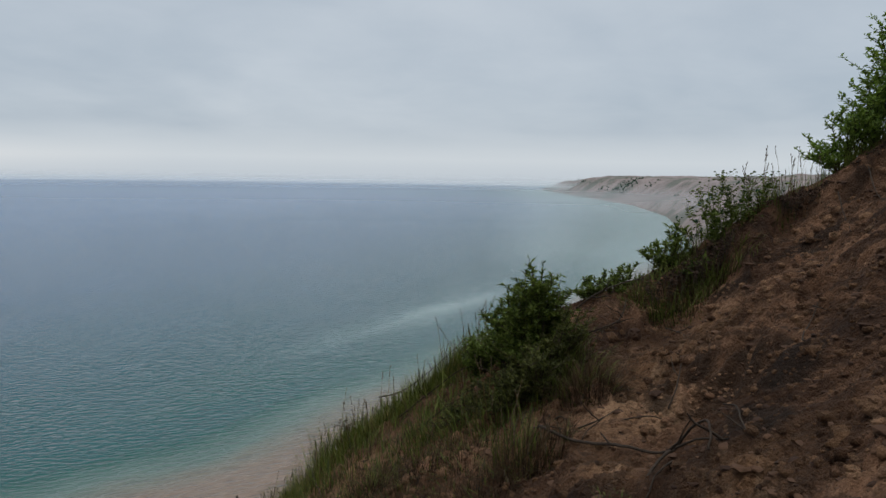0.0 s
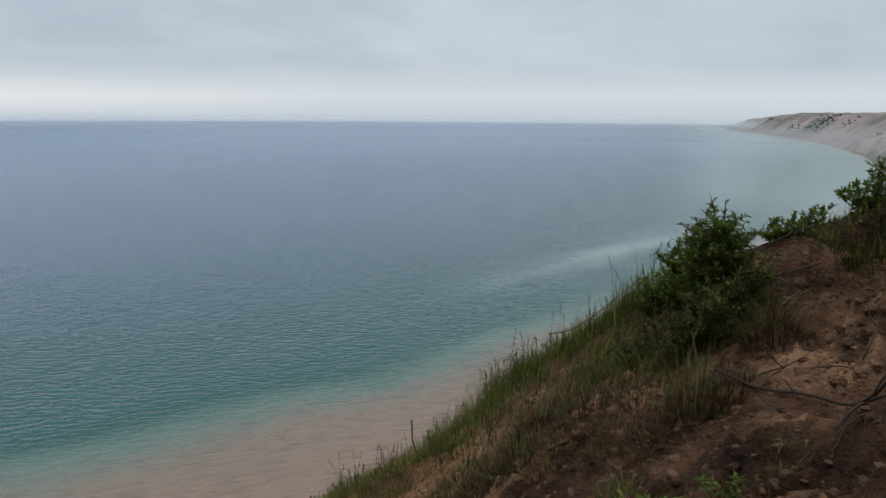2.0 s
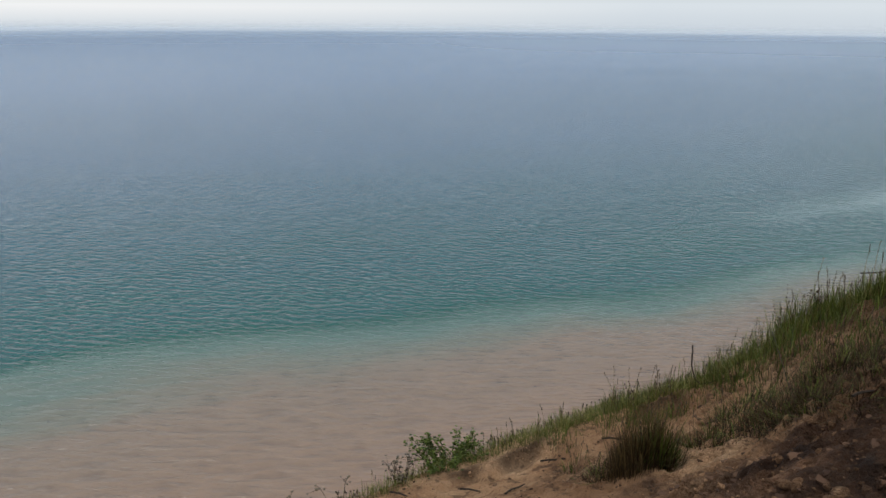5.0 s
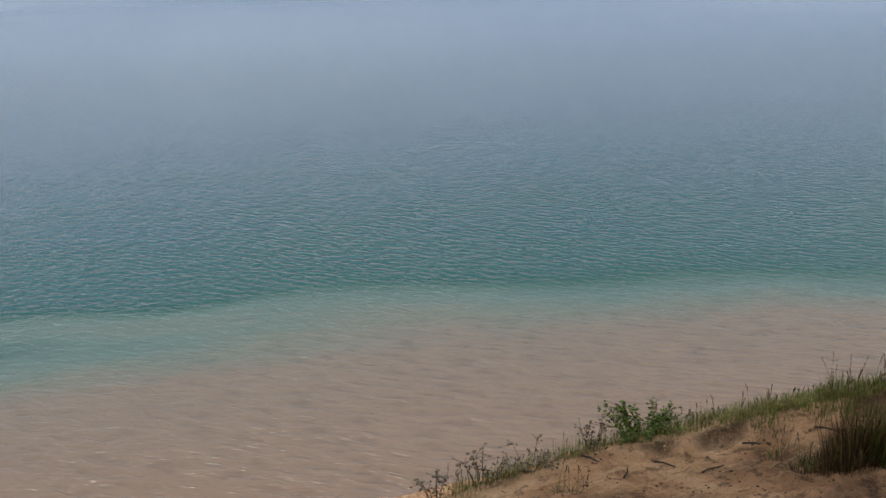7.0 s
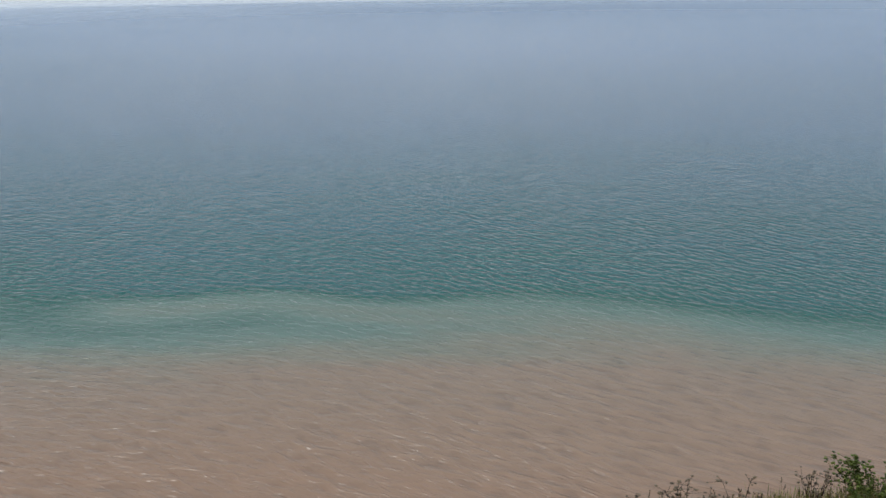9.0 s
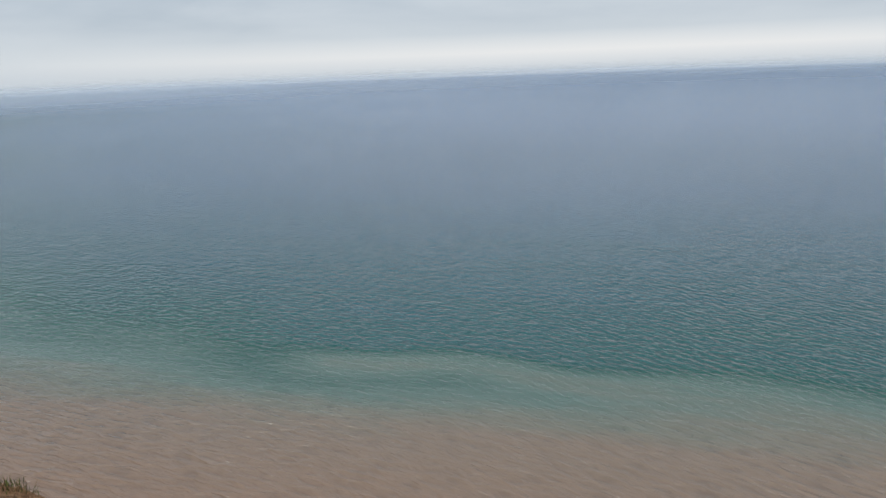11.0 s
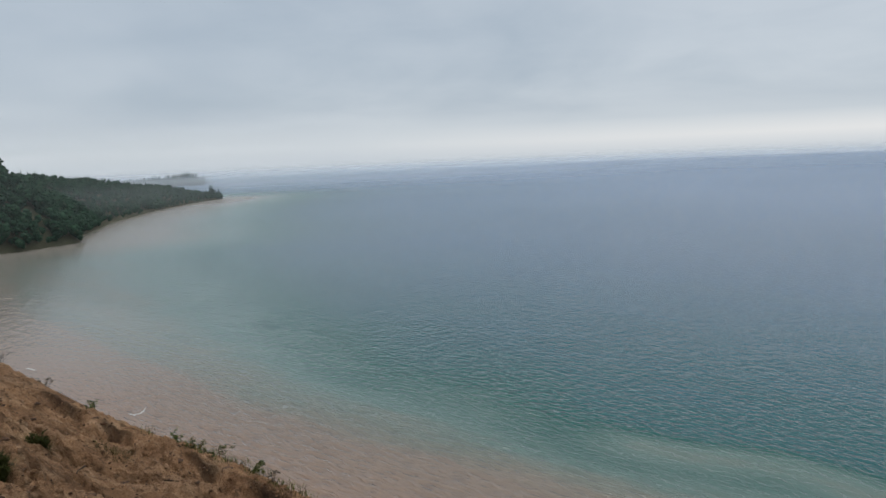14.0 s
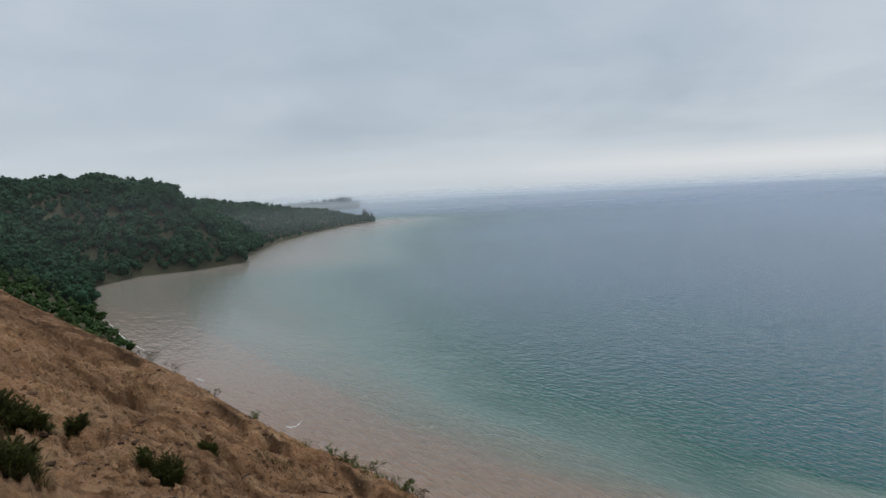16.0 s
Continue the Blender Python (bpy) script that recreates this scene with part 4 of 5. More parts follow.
grass_tuft(spot(-28.7, 11.3), 0.60, 0.4, 420, "dense dark green grass under the tall shrub", 104, 0.15)
grass_tuft(spot(-26.2, 11.15), 0.36, 0.42, 360, "green grass hanging over the sandy cut bank", 105, 0.3)
grass_tuft(spot(-22.6, 10.5), 0.38, 0.35, 160, "thin dune grass with tall dry seed heads", 106, 0.5, heads=14)
grass_tuft(spot(-21.0, 10.3), 0.36, 0.32, 180, "thin dune grass with tall dry seed heads", 107, 0.4, heads=8)
herb(spot(-18.4, 10.15), 0.62, 0.42, 22, "leafy green herb with tall flower clusters on the brink", 108, LEAF, leafy=40)
herb(spot(-19.9, 10.3), 0.58, 0.30, 11, "leafy green herb with tall flower clusters on the brink", 109, LEAF, leafy=30)
grass_tuft(spot(-17.6, 9.95), 0.40, 0.42, 320, "dense dark green grass on the brink", 110, 0.2)
shrub(spot(-15.2, 9.8), 0.55, 0.5, 16, 20, 0.08, 0.017, LEAF, "low dark leafy shrub at the brink", 111, 0.6, 0.0)
grass_tuft(spot(-17.4, 9.7), 0.42, 0.45, 420, "dark matted grass over an undercut bank", 112, 0.35, 0.8)
grass_tuft(spot(-16.2, 9.35), 0.34, 0.36, 360, "dark matted grass hanging from an undercut bank", 113, 0.5, 1.0, thatch=True)
grass_tuft(spot(-15.0, 9.25), 0.36, 0.40, 800, "dark matted turf sagging from the undercut bank", 411, 0.55, 1.0, thatch=True)
grass_tuft(spot(-18.4, 9.55), 0.36, 0.40, 700, "dark matted turf sagging from the undercut bank", 412, 0.65, 1.0, thatch=True)
grass_tuft(spot(-16.6, 9.0), 0.28, 0.34, 600, "dark matted turf slumped below the undercut bank", 413, 0.75, 1.1, thatch=True)
shrub(spot(-11.8, 9.75), 0.36, 0.42, 14, 16, 0.065, 0.015, LEAF, "low leafy shrub creeping along the brink", 114, 0.6, 0.0)
shrub(spot(-10.2, 9.75), 0.36, 0.36, 12, 16, 0.065, 0.015, LEAF, "low leafy shrub creeping along the brink", 115, 0.6, 0.0)
grass_tuft(spot(-12.6, 9.6), 0.28, 0.4, 200, "short green grass among low shrubs", 116, 0.3)

# -- the big willow-like shrub and the grass about it --
shrub(spot(-6.2, 7.95), 1.20, 0.30, 46, 56, 0.070, 0.011, LEAF, "big dark green willow shrub leaning over the brink", 121, 0.85, 0.02)
shrub(spot(-4.9, 8.4), 1.0, 0.32, 28, 46, 0.068, 0.011, LEAF, "dark green willow shrub beside a bigger one", 122, 0.8, 0.0)
shrub(spot(-2.6, 8.9), 0.60, 0.28, 16, 34, 0.065, 0.012, LEAF, "small dark green willow shrub at the brink", 123, 0.6, 0.0)
shrub(spot(-6.9, 7.55), 0.78, 0.42, 34, 50, 0.052, 0.008, DARK_LEAF, "dense fine-leaved shrub at the foot of a willow", 141, 0.9, 0.0)
shrub(spot(-4.2, 7.7), 0.50, 0.40, 26, 40, 0.050, 0.008, DARK_LEAF, "low fine-leaved shrub spreading over the slope", 142, 0.9, 0.0)
shrub(spot(-1.6, 8.1), 0.34, 0.40, 20, 30, 0.048, 0.009, DARK_LEAF, "low olive-green shrub spreading over the slope", 143, 0.8, 0.0)
grass_tuft(spot(-7.9, 7.7), 0.62, 0.30, 300, "tall dense green grass at the foot of a shrub", 124, 0.25, 0.6)
grass_tuft(spot(-5.2, 7.45), 0.42, 0.40, 380, "rank green grass at the foot of a shrub", 125, 0.3, 0.7, heads=4)
grass_tuft(spot(-3.0, 7.6), 0.36, 0.40, 420, "rank green grass below a shrub", 126, 0.3, 0.8, heads=3)
grass_tuft(spot(-0.4, 7.9), 0.32, 0.38, 380, "rank olive-green grass on the slope", 127, 0.45, 0.8, heads=4)
grass_tuft(spot(-1.4, 9.5), 0.46, 0.34, 420, "tall green dune grass along the brink", 401, 0.15, 0.6, heads=3)
grass_tuft(spot(0.8, 9.65), 0.44, 0.34, 420, "tall green dune grass along the brink", 402, 0.15, 0.6, heads=4)
grass_tuft(spot(3.0, 9.65), 0.42, 0.34, 400, "tall green dune grass along the brink", 403, 0.2, 0.6, heads=4)
grass_tuft(spot(5.2, 9.65), 0.38, 0.34, 380, "green dune grass along the brink", 404, 0.2, 0.6, heads=4)
grass_tuft(spot(7.6, 9.65), 0.34, 0.34, 320, "green dune grass along the brink", 405, 0.25, 0.6, heads=3)
grass_tuft(spot(10.2, 9.4), 0.3, 0.34, 280, "green dune grass along the brink", 406, 0.3, 0.6, heads=3)
grass_tuft(spot(-10.1, 6.95, 0.03), 0.36, 0.26, 900, "dark brown matted grass clump on bare sand", 128, 0.96, 1.0, thatch=True, width=0.005)
grass_tuft(spot(-9.3, 7.2, 0.03), 0.40, 0.24, 500, "dark brown and green matted grass under a shrub", 118, 0.70, 0.9, width=0.005)
grass_tuft(spot(-5.6, 6.25, 0.03), 0.40, 0.26, 800, "dark brown grass clump with a few green blades", 129, 0.93, 0.9, heads=9, width=0.005)
grass_tuft(spot(-7.4, 6.2, 0.03), 0.30, 0.22, 520, "dark brown dead grass beside a bigger clump", 148, 0.94, 1.0, heads=3, width=0.005)
grass_tuft(spot(-11.6, 7.6), 0.14, 0.16, 110, "small dry grass clump on bare sand", 130, 0.8, 1.2)
grass_tuft(spot(2.6, 8.3), 0.30, 0.36, 340, "rank green dune grass on the slope", 131, 0.2, 0.6)
grass_tuft(spot(6.0, 8.7), 0.36, 0.36, 260, "green and dry dune grass on the slope", 132, 0.45, 0.8)
grass_tuft(spot(8.6, 8.5), 0.34, 0.34, 260, "dry dune grass clump on the slope", 133, 0.6, 0.9)
grass_tuft(spot(10.8, 8.9), 0.36, 0.34, 260, "green and dry dune grass clump on the slope", 134, 0.45, 0.8)
grass_tuft(spot(17.6, 7.3), 0.66, 0.24, 1300, "tall upright olive-brown dune grass clump", 135, 0.62, 0.34, heads=14, green=STRAW)
grass_tuft(spot(18.8, 7.4), 0.50, 0.16, 420, "upright olive-brown dune grass beside a bigger clump", 136, 0.45, 0.4, heads=6, green=STRAW)
grass_tuft(spot(16.4, 7.25), 0.58, 0.18, 600, "tall tangled brown and green dune grass", 144, 0.5, 0.4, heads=8)
grass_tuft(spot(13.0, 7.6), 0.30, 0.26, 340, "low tangled brown dune grass", 145, 0.75, 0.7, heads=2)
grass_tuft(spot(20.3, 7.4), 0.24, 0.22, 420, "low dark dune grass at the edge of a clump", 146, 0.8, 0.9, heads=5)
grass_tuft(spot(8.4, 7.4), 0.36, 0.34, 1100, "dark brown dead grass on the slope", 147, 0.85, 0.9)
grass_tuft(spot(5.2, 7.8), 0.36, 0.38, 1200, "dark brown dead grass on the slope", 149, 0.8, 0.9)
grass_tuft(spot(6.6, 7.1), 0.28, 0.30, 800, "dark brown dead grass on the slope", 150, 0.85, 0.9)
grass_tuft(spot(1.6, 7.3), 0.28, 0.36, 900, "dark brown dead grass spread over the slope", 421, 0.9, 1.1, thatch=True, heads=3)
grass_tuft(spot(3.6, 6.8), 0.24, 0.34, 700, "dark brown dead grass spread over the slope", 422, 0.9, 1.1, thatch=True)
grass_tuft(spot(10.8, 7.9), 0.30, 0.34, 800, "dark brown and olive grass on the slope", 423, 0.7, 0.9, heads=3)
grass_tuft(spot(-3.2, 6.05), 0.22, 0.30, 700, "dark brown dead grass matted on the slope", 434, 0.92, 1.1, thatch=True, heads=2)
grass_tuft(spot(-0.6, 6.35), 0.20, 0.30, 600, "dark brown dead grass matted on the slope", 435, 0.92, 1.1, thatch=True)
grass_tuft(spot(-5.0, 6.45), 0.44, 0.20, 160, "thin green stems rising from dead grass", 436, 0.1, 0.5, heads=5)
grass_tuft(spot(-1.5, 6.9), 0.24, 0.30, 600, "dark brown dead grass spread over the slope", 424, 0.85, 1.1, thatch=True)
grass_tuft(spot(0.6, 8.4), 0.34, 0.36, 500, "olive-green grass hiding the slope", 425, 0.35, 0.8, heads=3)
grass_tuft(spot(-0.4, 5.3), 0.22, 0.16, 160, "fresh green grass beside a feathery herb", 426, 0.3, 0.7)
grass_tuft(spot(22.6, 8.1), 0.24, 0.16, 60, "thin wispy grass clump on pale sand", 137, 0.5, 0.7, heads=5)
grass_tuft(spot(37.7, 7.2), 0.26, 0.18, 40, "thin wispy grass stems on pale sand", 138, 0.7, 0.6, heads=7)
grass_tuft(spot(-9.6, 4.7), 0.17, 0.20, 170, "dark green and dry grass clump on bare sand", 431, 0.6, 1.0, heads=3, green=DARK_LEAF)
grass_tuft(spot(-11.4, 4.9), 0.13, 0.18, 130, "low dark grass clump on bare sand", 432, 0.6, 1.0)
herb(spot(-8.2, 4.35), 0.24, 0.20, 5, "small green feathery herb in a grass clump", 433, LEAF, heads=False, leafy=30, leaf=0.055)
herb(spot(-2.0, 4.8), 0.32, 0.22, 12, "bright green feathery herb on bare sand", 139, BRIGHT, heads=False, leafy=44, leaf=0.06)
herb(spot(-8.5, 3.9), 0.20, 0.16, 6, "bright green feathery herb on bare sand", 140, BRIGHT, heads=False, leafy=34, leaf=0.05)

# -- the brink falling westward: herbs and stalks --
herb(spot(32.4, 9.05), 0.36, 0.46, 40, "green leafy herb on the brink", 151, LEAF, leafy=34, leaf=0.06)
herb(spot(36.0, 8.8), 0.36, 0.22, 10, "dry brown herb with flat seed clusters", 152, HEADS, leafy=5, leaf=0.03)
herb(spot(41.0, 8.3), 0.30, 0.26, 11, "dry brown herb with flat seed clusters", 153, HEADS, leafy=5, leaf=0.03)
herb(spot(44.8, 7.95), 0.42, 0.28, 12, "dry branching herb with seed clusters at the brink", 154, HEADS, leafy=4, leaf=0.03)
herb(spot(48.8, 7.6), 0.28, 0.22, 8, "dry branching herb with seed clusters at the brink", 155, HEADS, leafy=4, leaf=0.03)
herb(spot(6.7, 9.85), 0.42, 0.08, 3, "tall dark seeding stalk above the grass", 156, HEADS, leafy=9, leaf=0.05)
branch([(14.5, 9.85, 0.62), (14.35, 9.8, 0.3), (13.6, 9.7, 0.06), (11.6, 9.3, 0.08), (10.8, 9.2, -0.02)], 0.014, 0.010, "hooked dead stick standing in the grass", 157, 0)

def turf_bank(az0, az1, depth, seed, inset=0.955):
    """A ragged overhang of dark root-bound turf along the brink, with rootlets hanging from it."""
    rng = np.random.default_rng(seed)
    mid = spot((az0 + az1) / 2, float(BRINK_FAR((az0 + az1) / 2)) * inset)
    ob = thing("turf_bank", mid, "dark crumbling overhang of root-bound turf at the brink", "turf", "turf overhangs along the brink")
    n = int(abs(az1 - az0) * 110)
    az = rng.uniform(az0, az1, n)
    f = 1 - np.abs((az - az0) / (az1 - az0) * 2 - 1) ** 2
    far = BRINK_FAR(az)
    r = far * (inset + rng.uniform(-0.012, 0.03, n))
    top = ground(az, far * 0.99)
    cs = np.stack([-np.sin(np.radians(az)) * r, np.cos(np.radians(az)) * r, top - 0.02 - depth * f * rng.random(n) ** 1.3], -1)
    g = rng.uniform(0.005, 0.013, n)
    ss = np.stack([g * rng.uniform(1, 3, n), g * rng.uniform(1, 3, n), g], -1)
    cs = cs - np.array(mid)
    roots = []
    for p, a in zip(cs[::2], np.radians(az[::2])):
        t = np.linspace(0, 1, 4)[:, None]
        end = np.array([math.sin(a) * 0.06, -math.cos(a) * 0.06, -rng.uniform(0.06, 0.22)])
        roots.append(tube(p + end * t + rng.normal(0, 0.012, (4, 3)), 0.0035, 0.0012, 3))
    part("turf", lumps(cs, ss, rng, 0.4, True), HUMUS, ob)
    part("root_fringe", join(roots), TWIG, ob, "thin hanging roots")
    return ob


for k, (a0, a1, dep, ins) in enumerate([(24.2, 28.8, 0.30, 0.94), (30.2, 33.2, 0.18, 0.945), (14.0, 18.4, 0.26, 0.95), (19.8, 22.6, 0.14, 0.955), (-19.4, -13.8, 0.62, 0.93), (-24.8, -22.2, 0.26, 0.95),
                                       (-29.0, -26.2, 0.12, 0.965), (118.2, 120.6, 0.34, 0.96), (123.8, 125.6, 0.32, 0.965), (126.8, 128.8, 0.36, 0.97), (113.5, 116.4, 0.18, 0.965), (133.6, 135.0, 0.4, 0.97), (121.2, 123.0, 0.3, 0.965), (129.6, 131.6, 0.35, 0.97), (110.6, 112.6, 0.2, 0.965)]):
    turf_bank(a0, a1, dep, 180 + k, ins)

# -- dead branches and roots on the sand --
branch([(-6.7, 6.6, 0.10), (-9.2, 6.08, 0.05), (-12.3, 5.76, 0.04), (-14.9, 5.7, 0.05), (-17.0, 5.4, 0.05), (-19.05, 5.2, 0.0)], 0.018, 0.010, "long thin dead branch lying over brown sand", 161, 2)
branch([(-13.97, 5.22, 0.0), (-15.06, 5.4, 0.05), (-15.83, 5.6, 0.08), (-16.5, 5.55, 0.14), (-17.4, 5.4, 0.19), (-17.85, 5.2, 0.14), (-17.78, 5.05, 0.0)], 0.016, 0.010, "thin dead branch bent in a loop over the sand", 162, 1)
branch([(-9.67, 6.1, 0.02), (-10.9, 6.3, 0.04), (-12.14, 6.56, 0.01)], 0.008, 0.004, "thin dead twig on brown sand", 180, 0)
branch([(-6.4, 6.5, 0.0), (-7.0, 6.55, 0.08), (-8.5, 6.3, 0.05)], 0.010, 0.006, "short dead twig arching from a grass clump", 181, 0)
branch([(-6.1, 6.8, 0.02), (-7.2, 6.7, 0.05), (-8.2, 6.7, 0.05), (-9.0, 6.5, 0.0)], 0.012, 0.006, "short bent dead branch by a grass clump", 163, 1)
branch([(-9.2, 9.3, 0.05), (-10.6, 9.3, 0.10), (-12.4, 9.4, 0.14), (-13.7, 9.5, 0.12)], 0.016, 0.008, "dead root stretched out of the bank", 164, 2)
branch([(-9.2, 8.6, 0.02), (-11.3, 8.55, 0.05), (-12.2, 8.7, 0.06), (-12.6, 9.1, 0.10)], 0.014, 0.007, "dead root stretched out of the bank", 165, 2)
branch([(-15.6, 5.2, 0.06), (-14.9, 5.15, 0.05), (-14.3, 5.1, 0.02), (-13.8, 4.94, 0.0)], 0.010, 0.006, "dead root lying on brown sand", 166, 1)
branch([(-9.4, 6.2, 0.03), (-10.6, 6.2, 0.05), (-12.1, 6.5, 0.02)], 0.010, 0.005, "thin dead twig on brown sand", 167, 1)
branch([(-15.2, 8.5, 0.04), (-16.1, 8.4, 0.05), (-16.8, 7.9, 0.0)], 0.010, 0.005, "thin dead twig on brown sand", 168, 1)
branch([(-15.4, 6.6, 0.0), (-15.9, 6.75, 0.06), (-16.2, 7.2, 0.05)], 0.010, 0.006, "dead root hanging from a clod", 169, 1)
branch([(3.2, 9.2, 0.1), (0.8, 9.0, 0.16), (-1.5, 8.8, 0.18), (-3.4, 8.6, 0.10)], 0.013, 0.006, "arching dead branch above the grass", 170, 2)
branch([(4.6, 9.9, 0.32), (2.8, 9.8, 0.22), (0.5, 9.6, 0.30), (-1.5, 9.4, 0.34)], 0.011, 0.005, "arching dead branch above the grass", 171, 2)
branch([(2.0, 8.6, 0.03), (-0.5, 8.5, 0.08), (-2.6, 8.3, 0.05)], 0.011, 0.005, "arching dead branch above the sand", 172, 1)
branch([(9.8, 8.05, 0.02), (8.6, 7.6, 0.05), (7.4, 7.1, 0.02)], 0.012, 0.006, "dead branch lying on brown sand", 173, 1)
branch([(9.4, 9.25, 0.3), (8.4, 8.2, 0.14), (7.3, 7.1, 0.0)], 0.006, 0.004, "pale dry straw leaning on the slope", 174, 0)
branch([(-18.8, 6.0, 0.02), (-19.5, 5.6, 0.05), (-19.9, 5.15, 0.03), (-20.5, 5.05, 0.0)], 0.009, 0.005, "thin dead branch on brown sand", 178, 1)
branch([(-12.1, 6.3, 0.02), (-14.4, 6.4, 0.03), (-15.5, 6.5, 0.0)], 0.008, 0.004, "thin dead branch on brown sand", 179, 0)
branch([(-23.5, 6.3, 0.0), (-23.4, 6.45, 0.04), (-23.9, 6.9, 0.05), (-24.3, 7.15, 0.02)], 0.009, 0.005, "thin dead branch on brown sand", 175, 1)
branch([(-25.4, 9.9, 0.25), (-25.9, 9.4, 0.02), (-26.2, 8.8, 0.0)], 0.010, 0.004, "dead root hanging from the brow", 176, 1)
branch([(-27.0, 10.2, 0.25), (-27.6, 9.6, 0.05), (-28.6, 9.1, 0.0)], 0.011, 0.004, "dead root hanging from the brow", 177, 1)

# -- clumps on the western slope --
for k, (az, r, tall, wide, n, lab) in enumerate([
        (140.7, 10.9, 0.36, 0.22, 420, "dark green grass clump on reddish sand"),
        (139.6, 10.8, 0.28, 0.13, 230, "small dark grass clump on reddish sand"),
        (137.3, 11.7, 0.26, 0.10, 260, "small round dark grass clump on the slope"),
        (141.4, 8.5, 0.38, 0.22, 480, "big dark green grass clump on the slope"),
        (140.4, 8.9, 0.30, 0.10, 200, "small dark grass clump on the slope"),
        (131.9, 10.45, 0.33, 0.12, 340, "round dark green grass clump on the slope"),
        (133.0, 10.4, 0.26, 0.11, 300, "low dark green grass clump on the slope"),
        (129.4, 14.0, 0.26, 0.12, 200, "small dark grass clump on the slope"),
        (125.0, 15.2, 0.22, 0.20, 150, "low greyish grass clump on the slope"),
        (133.6, 19.0, 0.14, 0.4, 120, "thin low grass on the slope"),
        (138.5, 14.6, 0.12, 0.3, 80, "thin low grass on the slope")]):
    if n > 190:
        shrub(spot(az, r, 0.02), tall * 1.2, wide * 1.45, int(n / 7), 90, 0.024, 0.006, DARK_LEAF, lab.replace("grass", "leafy"), 200 + k, 0.9, 0.0)
    grass_tuft(spot(az, r, 0.03), tall * 0.95, wide * 1.4, int(n * 2.0), lab, 220 + k, 0.35, 0.9, green=DARK_LEAF)
for k, (az, tall, wide, stems, mat) in enumerate([(133.0, 0.42, 0.42, 14, HEADS), (131.4, 0.30, 0.3, 7, HEADS), (128.9, 0.22, 0.3, 6, HEADS), (126.2, 0.26, 0.16, 7, LEAF), (120.9, 0.26, 0.12, 6, LEAF),
                                               (119.9, 0.22, 0.20, 8, DARK_LEAF), (118.5, 0.18, 0.3, 8, DARK_LEAF), (114.8, 0.24, 0.10, 4, HEADS), (116.4, 0.12, 0.3, 8, DARK_LEAF), (135.4, 0.30, 0.3, 7, HEADS)]):
    herb(spot(az, float(BRINK_FAR(az)) * 0.985), tall, wide, stems, "dry seeding herb on the western brink" if mat is HEADS else "low green herb on the western brink", 230 + k, mat, leafy=6 if mat is HEADS else 14, leaf=0.04 if mat is HEADS else 0.07)


# -- uncounted grass along the brink, and litter on the sand --
def brink_grass():
    rng = np.random.default_rng(300)
    green, straw, stalks, heads, short = [], [], [], [], []
    az = -3.0
    while az < 47:
        r = float(BRINK_FAR(az)) * rng.uniform(0.965, 1.012)
        c = np.array(spot(az, r))
        rich = 1.0 if az < 18 else max(0.25, 1 - (az - 18) / 18)
        tall = (0.50 if az < 10 else 0.32) * rng.uniform(0.5, 1.2) * (1 + 0.3 * float(waves(az * 0.5, 0.0, 2.2, 301)))
        tall *= 1.0 if az < 20 else 0.62
        green.append(blades(rng, int((46 if az < 9 else 22) * rich), 0.18, tall, 0.45, 0.006, c))
        green.append(blades(rng, int(26 * rich), 0.20, tall * 0.5, 0.7, 0.007, c))
        straw.append(blades(rng, int(10 * rich) + 3, 0.16, tall * 0.9, 0.5, 0.004, c))
        for _ in range(3 if az > 10 else 2):
            q = float(BRINK_FAR(az)) * rng.uniform(0.945, 1.0)
            short.append(blades(rng, int(46 * max(rich, 0.22)), 0.14, 0.15, 0.7, 0.006, np.array(spot(az + rng.uniform(-0.3, 0.3), q))))
        if az < 24:
            q = float(BRINK_FAR(az)) * rng.uniform(0.89, 0.965)
            inner = np.array(spot(az, q))
            green.append(blades(rng, 22, 0.20, tall * 0.75, 0.6, 0.007, inner))
            straw.append(blades(rng, 8, 0.20, tall * 0.7, 0.8, 0.005, inner))
        if rng.random() < 0.6:
            s, h = seed_stalks(rng, int(rng.integers(1, 4)), 0.14, tall * rng.uniform(1.1, 1.6), c)
            stalks.append(s)
            heads.append(h)
        az += rng.uniform(0.18, 0.42)
    az = 108.0
    while az < 141:
        if waves(az * 0.5, 0.0, 3, 310) > -0.05:
            r = float(BRINK_FAR(az)) * rng.uniform(0.96, 1.0)
            c = np.array(spot(az, r))
            green.append(blades(rng, 12, 0.2, 0.13, 0.8, 0.012, c))
            straw.append(blades(rng, 14, 0.22, 0.15, 0.9, 0.010, c))
        az += rng.uniform(0.15, 0.4)
    for name, bits, mat, lab in (("dune_grass", green, GRASS, "green dune grass fringing the brink"), ("dry_grass", straw, STRAW, "dry straw-coloured grass fringing the brink"),
                                 ("turf_grass", short, TURF, "short yellow-green turf along the brink"), ("grass_stalks", stalks, STRAW, "tall dry grass stalks along the brink"), ("seed_heads", heads, HEADS, "brown seed heads on tall grass stalks")):
        g = join(bits)
        tagged(new(name, soup(name, g[0], g[1], mat)), lab, "grass", kind="stuff")


brink_grass()


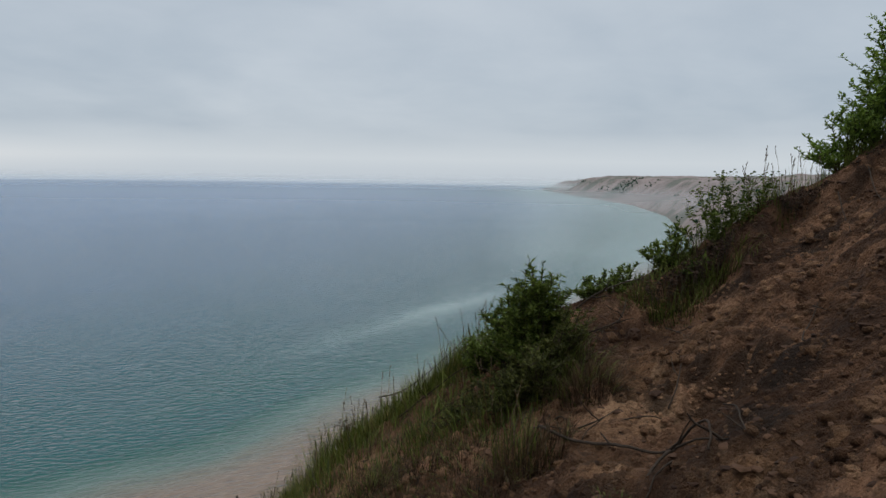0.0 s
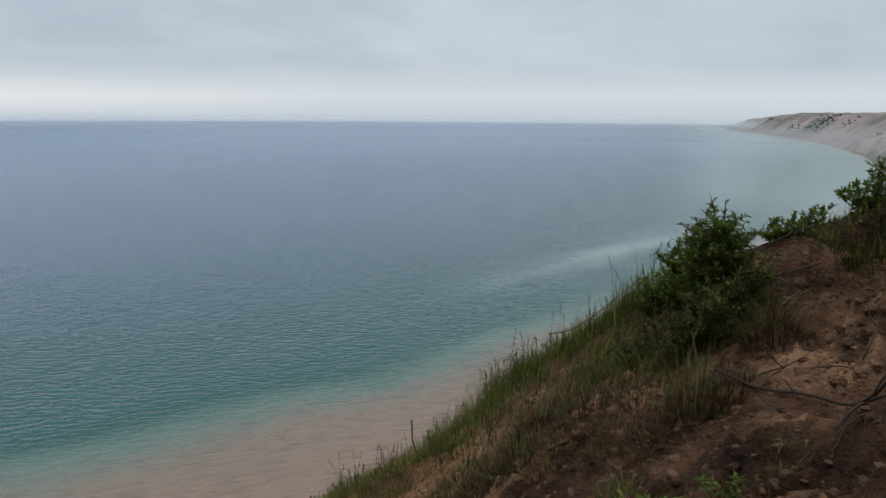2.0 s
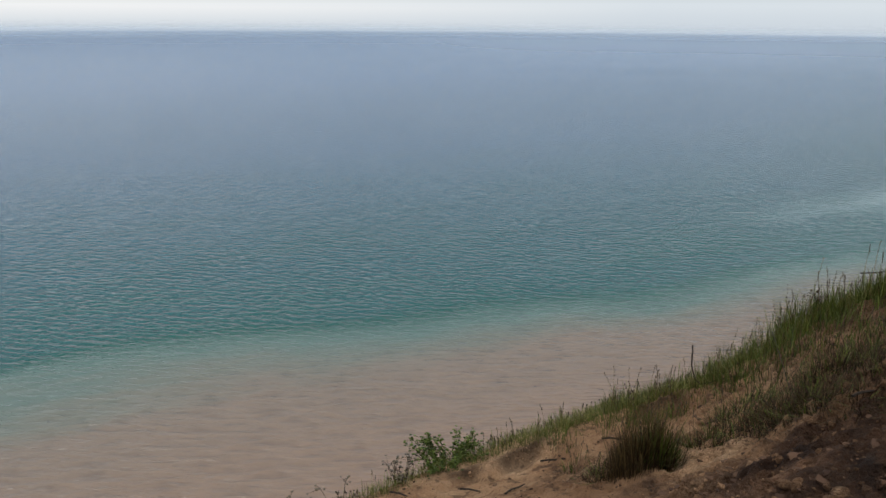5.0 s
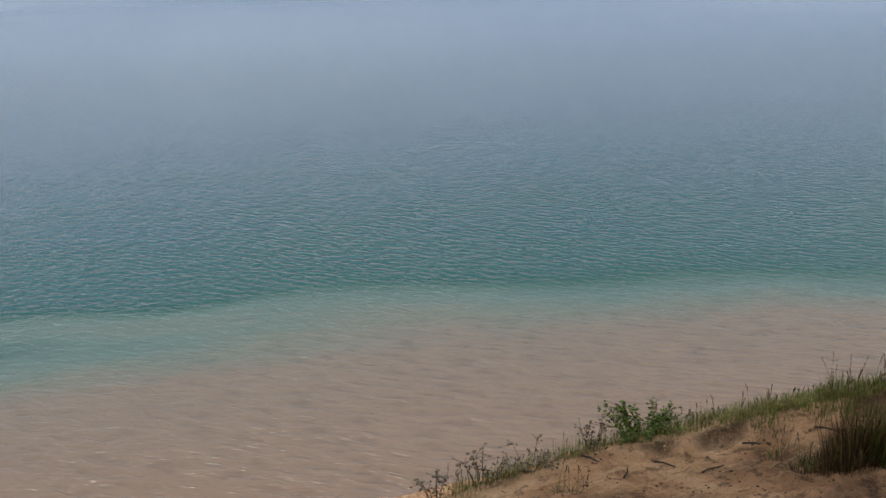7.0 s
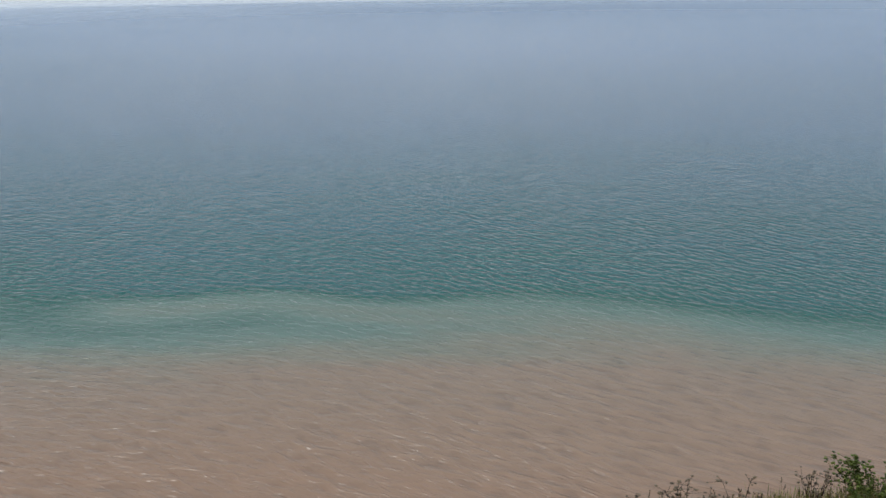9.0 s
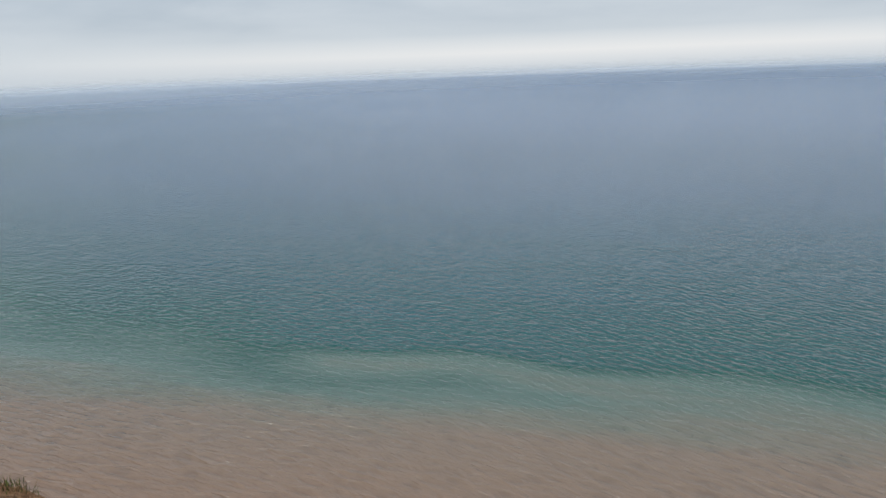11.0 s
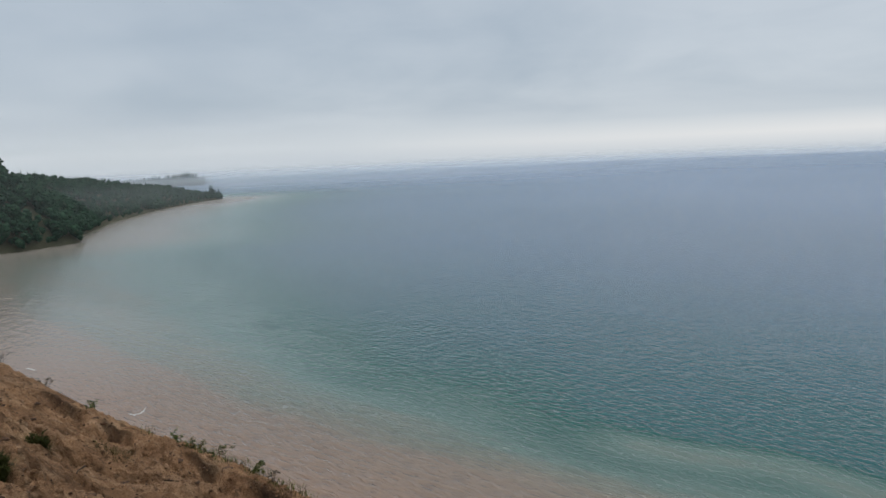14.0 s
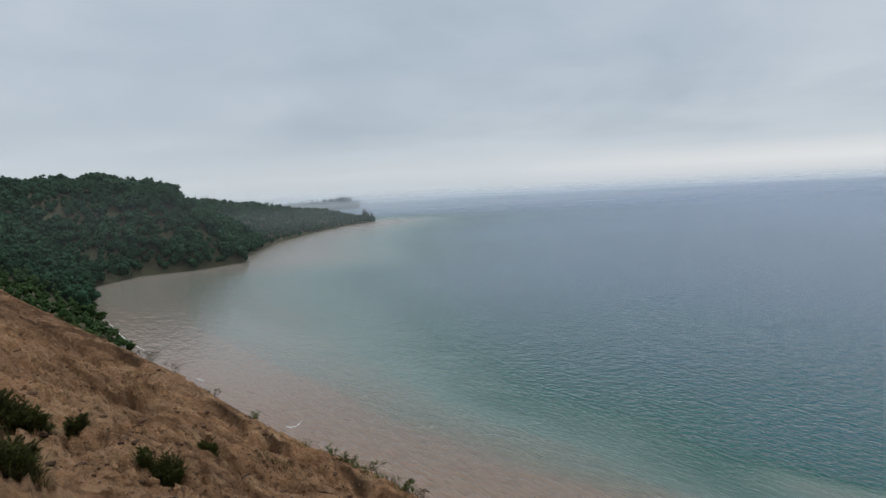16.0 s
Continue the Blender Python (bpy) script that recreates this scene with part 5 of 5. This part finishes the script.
def litter():
    """Crumbs of earth and bark strewn over the sand."""
    rng = np.random.default_rng(320)
    for name, n, mat, label in (("clods", 3600, CLOD, "dark crumbling clods of earth on the sand"), ("sand_crumbs", 13000, SAND, "loose crumbs of damp sand strewn on the slope"), ("sand_lumps", 5200, SAND, "rounded lumps of damp sand lying on the slope"),
                                ("soil_lumps", 3200, CLOD, "dark lumps of old soil breaking out of the sand")):
        west = rng.random(n) < 0.36
        az = np.where(west, rng.uniform(112, 143, n), -33 + 75 * rng.random(n) ** 1.5)
        far = BRINK_FAR(az)
        r = far * rng.uniform(0.28, 0.97, n)
        x, y = -np.sin(np.radians(az)) * r, np.cos(np.radians(az)) * r
        heap = waves(x, y, 0.9, 321) + 0.6 * waves(x, y, 0.35, 322)
        size = 0.005 + np.where(az < 14, 0.015, 0.010) * rng.random(n) ** 4
        size = size * np.where(west, 1.5, 1.0) * np.where(mat is SAND, np.clip(1.0 + 0.7 * heap, 0.45, 2.0), 1.0)
        if name == "sand_lumps":
            size = (0.014 + 0.036 * rng.random(n) ** 2.5) * np.clip(1.0 + 0.5 * heap, 0.5, 1.6) * np.where(az > 14, np.where(west, 1.0, 0.35), 1.0)
        # Lumps of dark soil; eastern ones also stand in for shadows in hollows.
        if name == "soil_lumps":
            size = np.where(west, 0.016 + 0.055 * rng.random(n) ** 4, (0.012 + 0.034 * rng.random(n) ** 3) * np.where(az > 16, 0.4, 1.0))
        c = np.stack([x, y, ground(az, r) - (size * 0.25 if name in ("sand_lumps", "soil_lumps") else -size * 0.05)], -1)
        v, f = lumps(c, np.stack([size * rng.uniform(0.8, 1.9, n), size * rng.uniform(0.8, 1.9, n), size * (0.5 if name == "soil_lumps" else 0.9)], -1), rng, 0.3)
        me = soup(name, v, f, mat, mat is CLOD)
        if mat is SAND:
            damp = np.where(west, 0.25, np.clip((18 - az) / 16, 0, 1)) * rng.uniform(0.6, 1.0, n)
            at = me.attributes.new("soil", "FLOAT", "POINT")
            at.data.foreach_set("value", np.repeat(damp, len(ICO_V)).astype(np.float32))
        tagged(new(name, me), label, "litter", kind="stuff")
    for k, (az, r, turn) in enumerate([(30.4, 8.1, 0.3), (36.0, 8.1, 0.1), (27.0, 7.8, 1.2), (24.0, 8.6, 0.6), (33.5, 7.6, 2.0), (19.5, 8.6, 0.4), (3.5, 6.8, 0.9), (0.5, 6.2, 2.4),
                                       (118.6, 12.6, 0.5), (121.5, 13.0, 1.5), (127.0, 12.0, 0.2), (135.5, 12.5, 0.8)]):
        l = rng.uniform(0.08, 0.17)
        line = np.array([(-l, 0, 0), (-l * 0.3, 0.012, 0.012), (l * 0.4, -0.008, 0.018), (l, 0.012, 0.006)])
        ob = thing("wood_chip", spot(az, r) + Vector((0, 0, 0.01)), "short dark piece of dead wood on the sand", "wood", "wood bits on the sand", turn)
        part("stick", tube(line, 0.013, 0.007, 5), TWIG, ob)


litter()


def swash():
    """Thin white foam where small waves run up the beach."""
    rng = np.random.default_rng(330)
    bits = []
    lines = [[(132.9, 480), (133.6, 505), (134.3, 533), (134.8, 565), (135.2, 602), (135.7, 660)], [(123.1, 309), (123.5, 303), (124.0, 302), (124.3, 305)], [(129.6, 396), (130.2, 404)]]
    for legs in lines:
        t = np.linspace(0, len(legs) - 1, 8 * len(legs))
        a = np.interp(t, range(len(legs)), [p[0] for p in legs])
        r = np.interp(t, range(len(legs)), [p[1] for p in legs]) + rng.normal(0, 0.8, len(t))
        mid = np.stack([-np.sin(np.radians(a)) * r, np.cos(np.radians(a)) * r], -1)
        d = np.gradient(mid, axis=0)
        d /= np.linalg.norm(d, axis=1)[:, None]
        nrm = np.stack([d[:, 1], -d[:, 0]], -1)
        wid = (np.sin(np.linspace(0.1, 3.04, len(t))) * rng.uniform(0.12, 0.5, len(t)))[:, None]
        n = len(t)
        v = np.concatenate([np.c_[mid + nrm * wid, np.full(n, LAKE + 0.10)], np.c_[mid - nrm * wid, np.full(n, LAKE + 0.06)]])
        f = [(i, i + 1, i + n + 1) for i in range(n - 1)] + [(i, i + n + 1, i + n) for i in range(n - 1)]
        bits.append((v, np.array(f)))
    g = join(bits)
    tagged(new("foam", soup("foam", g[0], g[1], FOAM, False)), "white foam of small waves along the beach", "foam", kind="stuff")


swash()
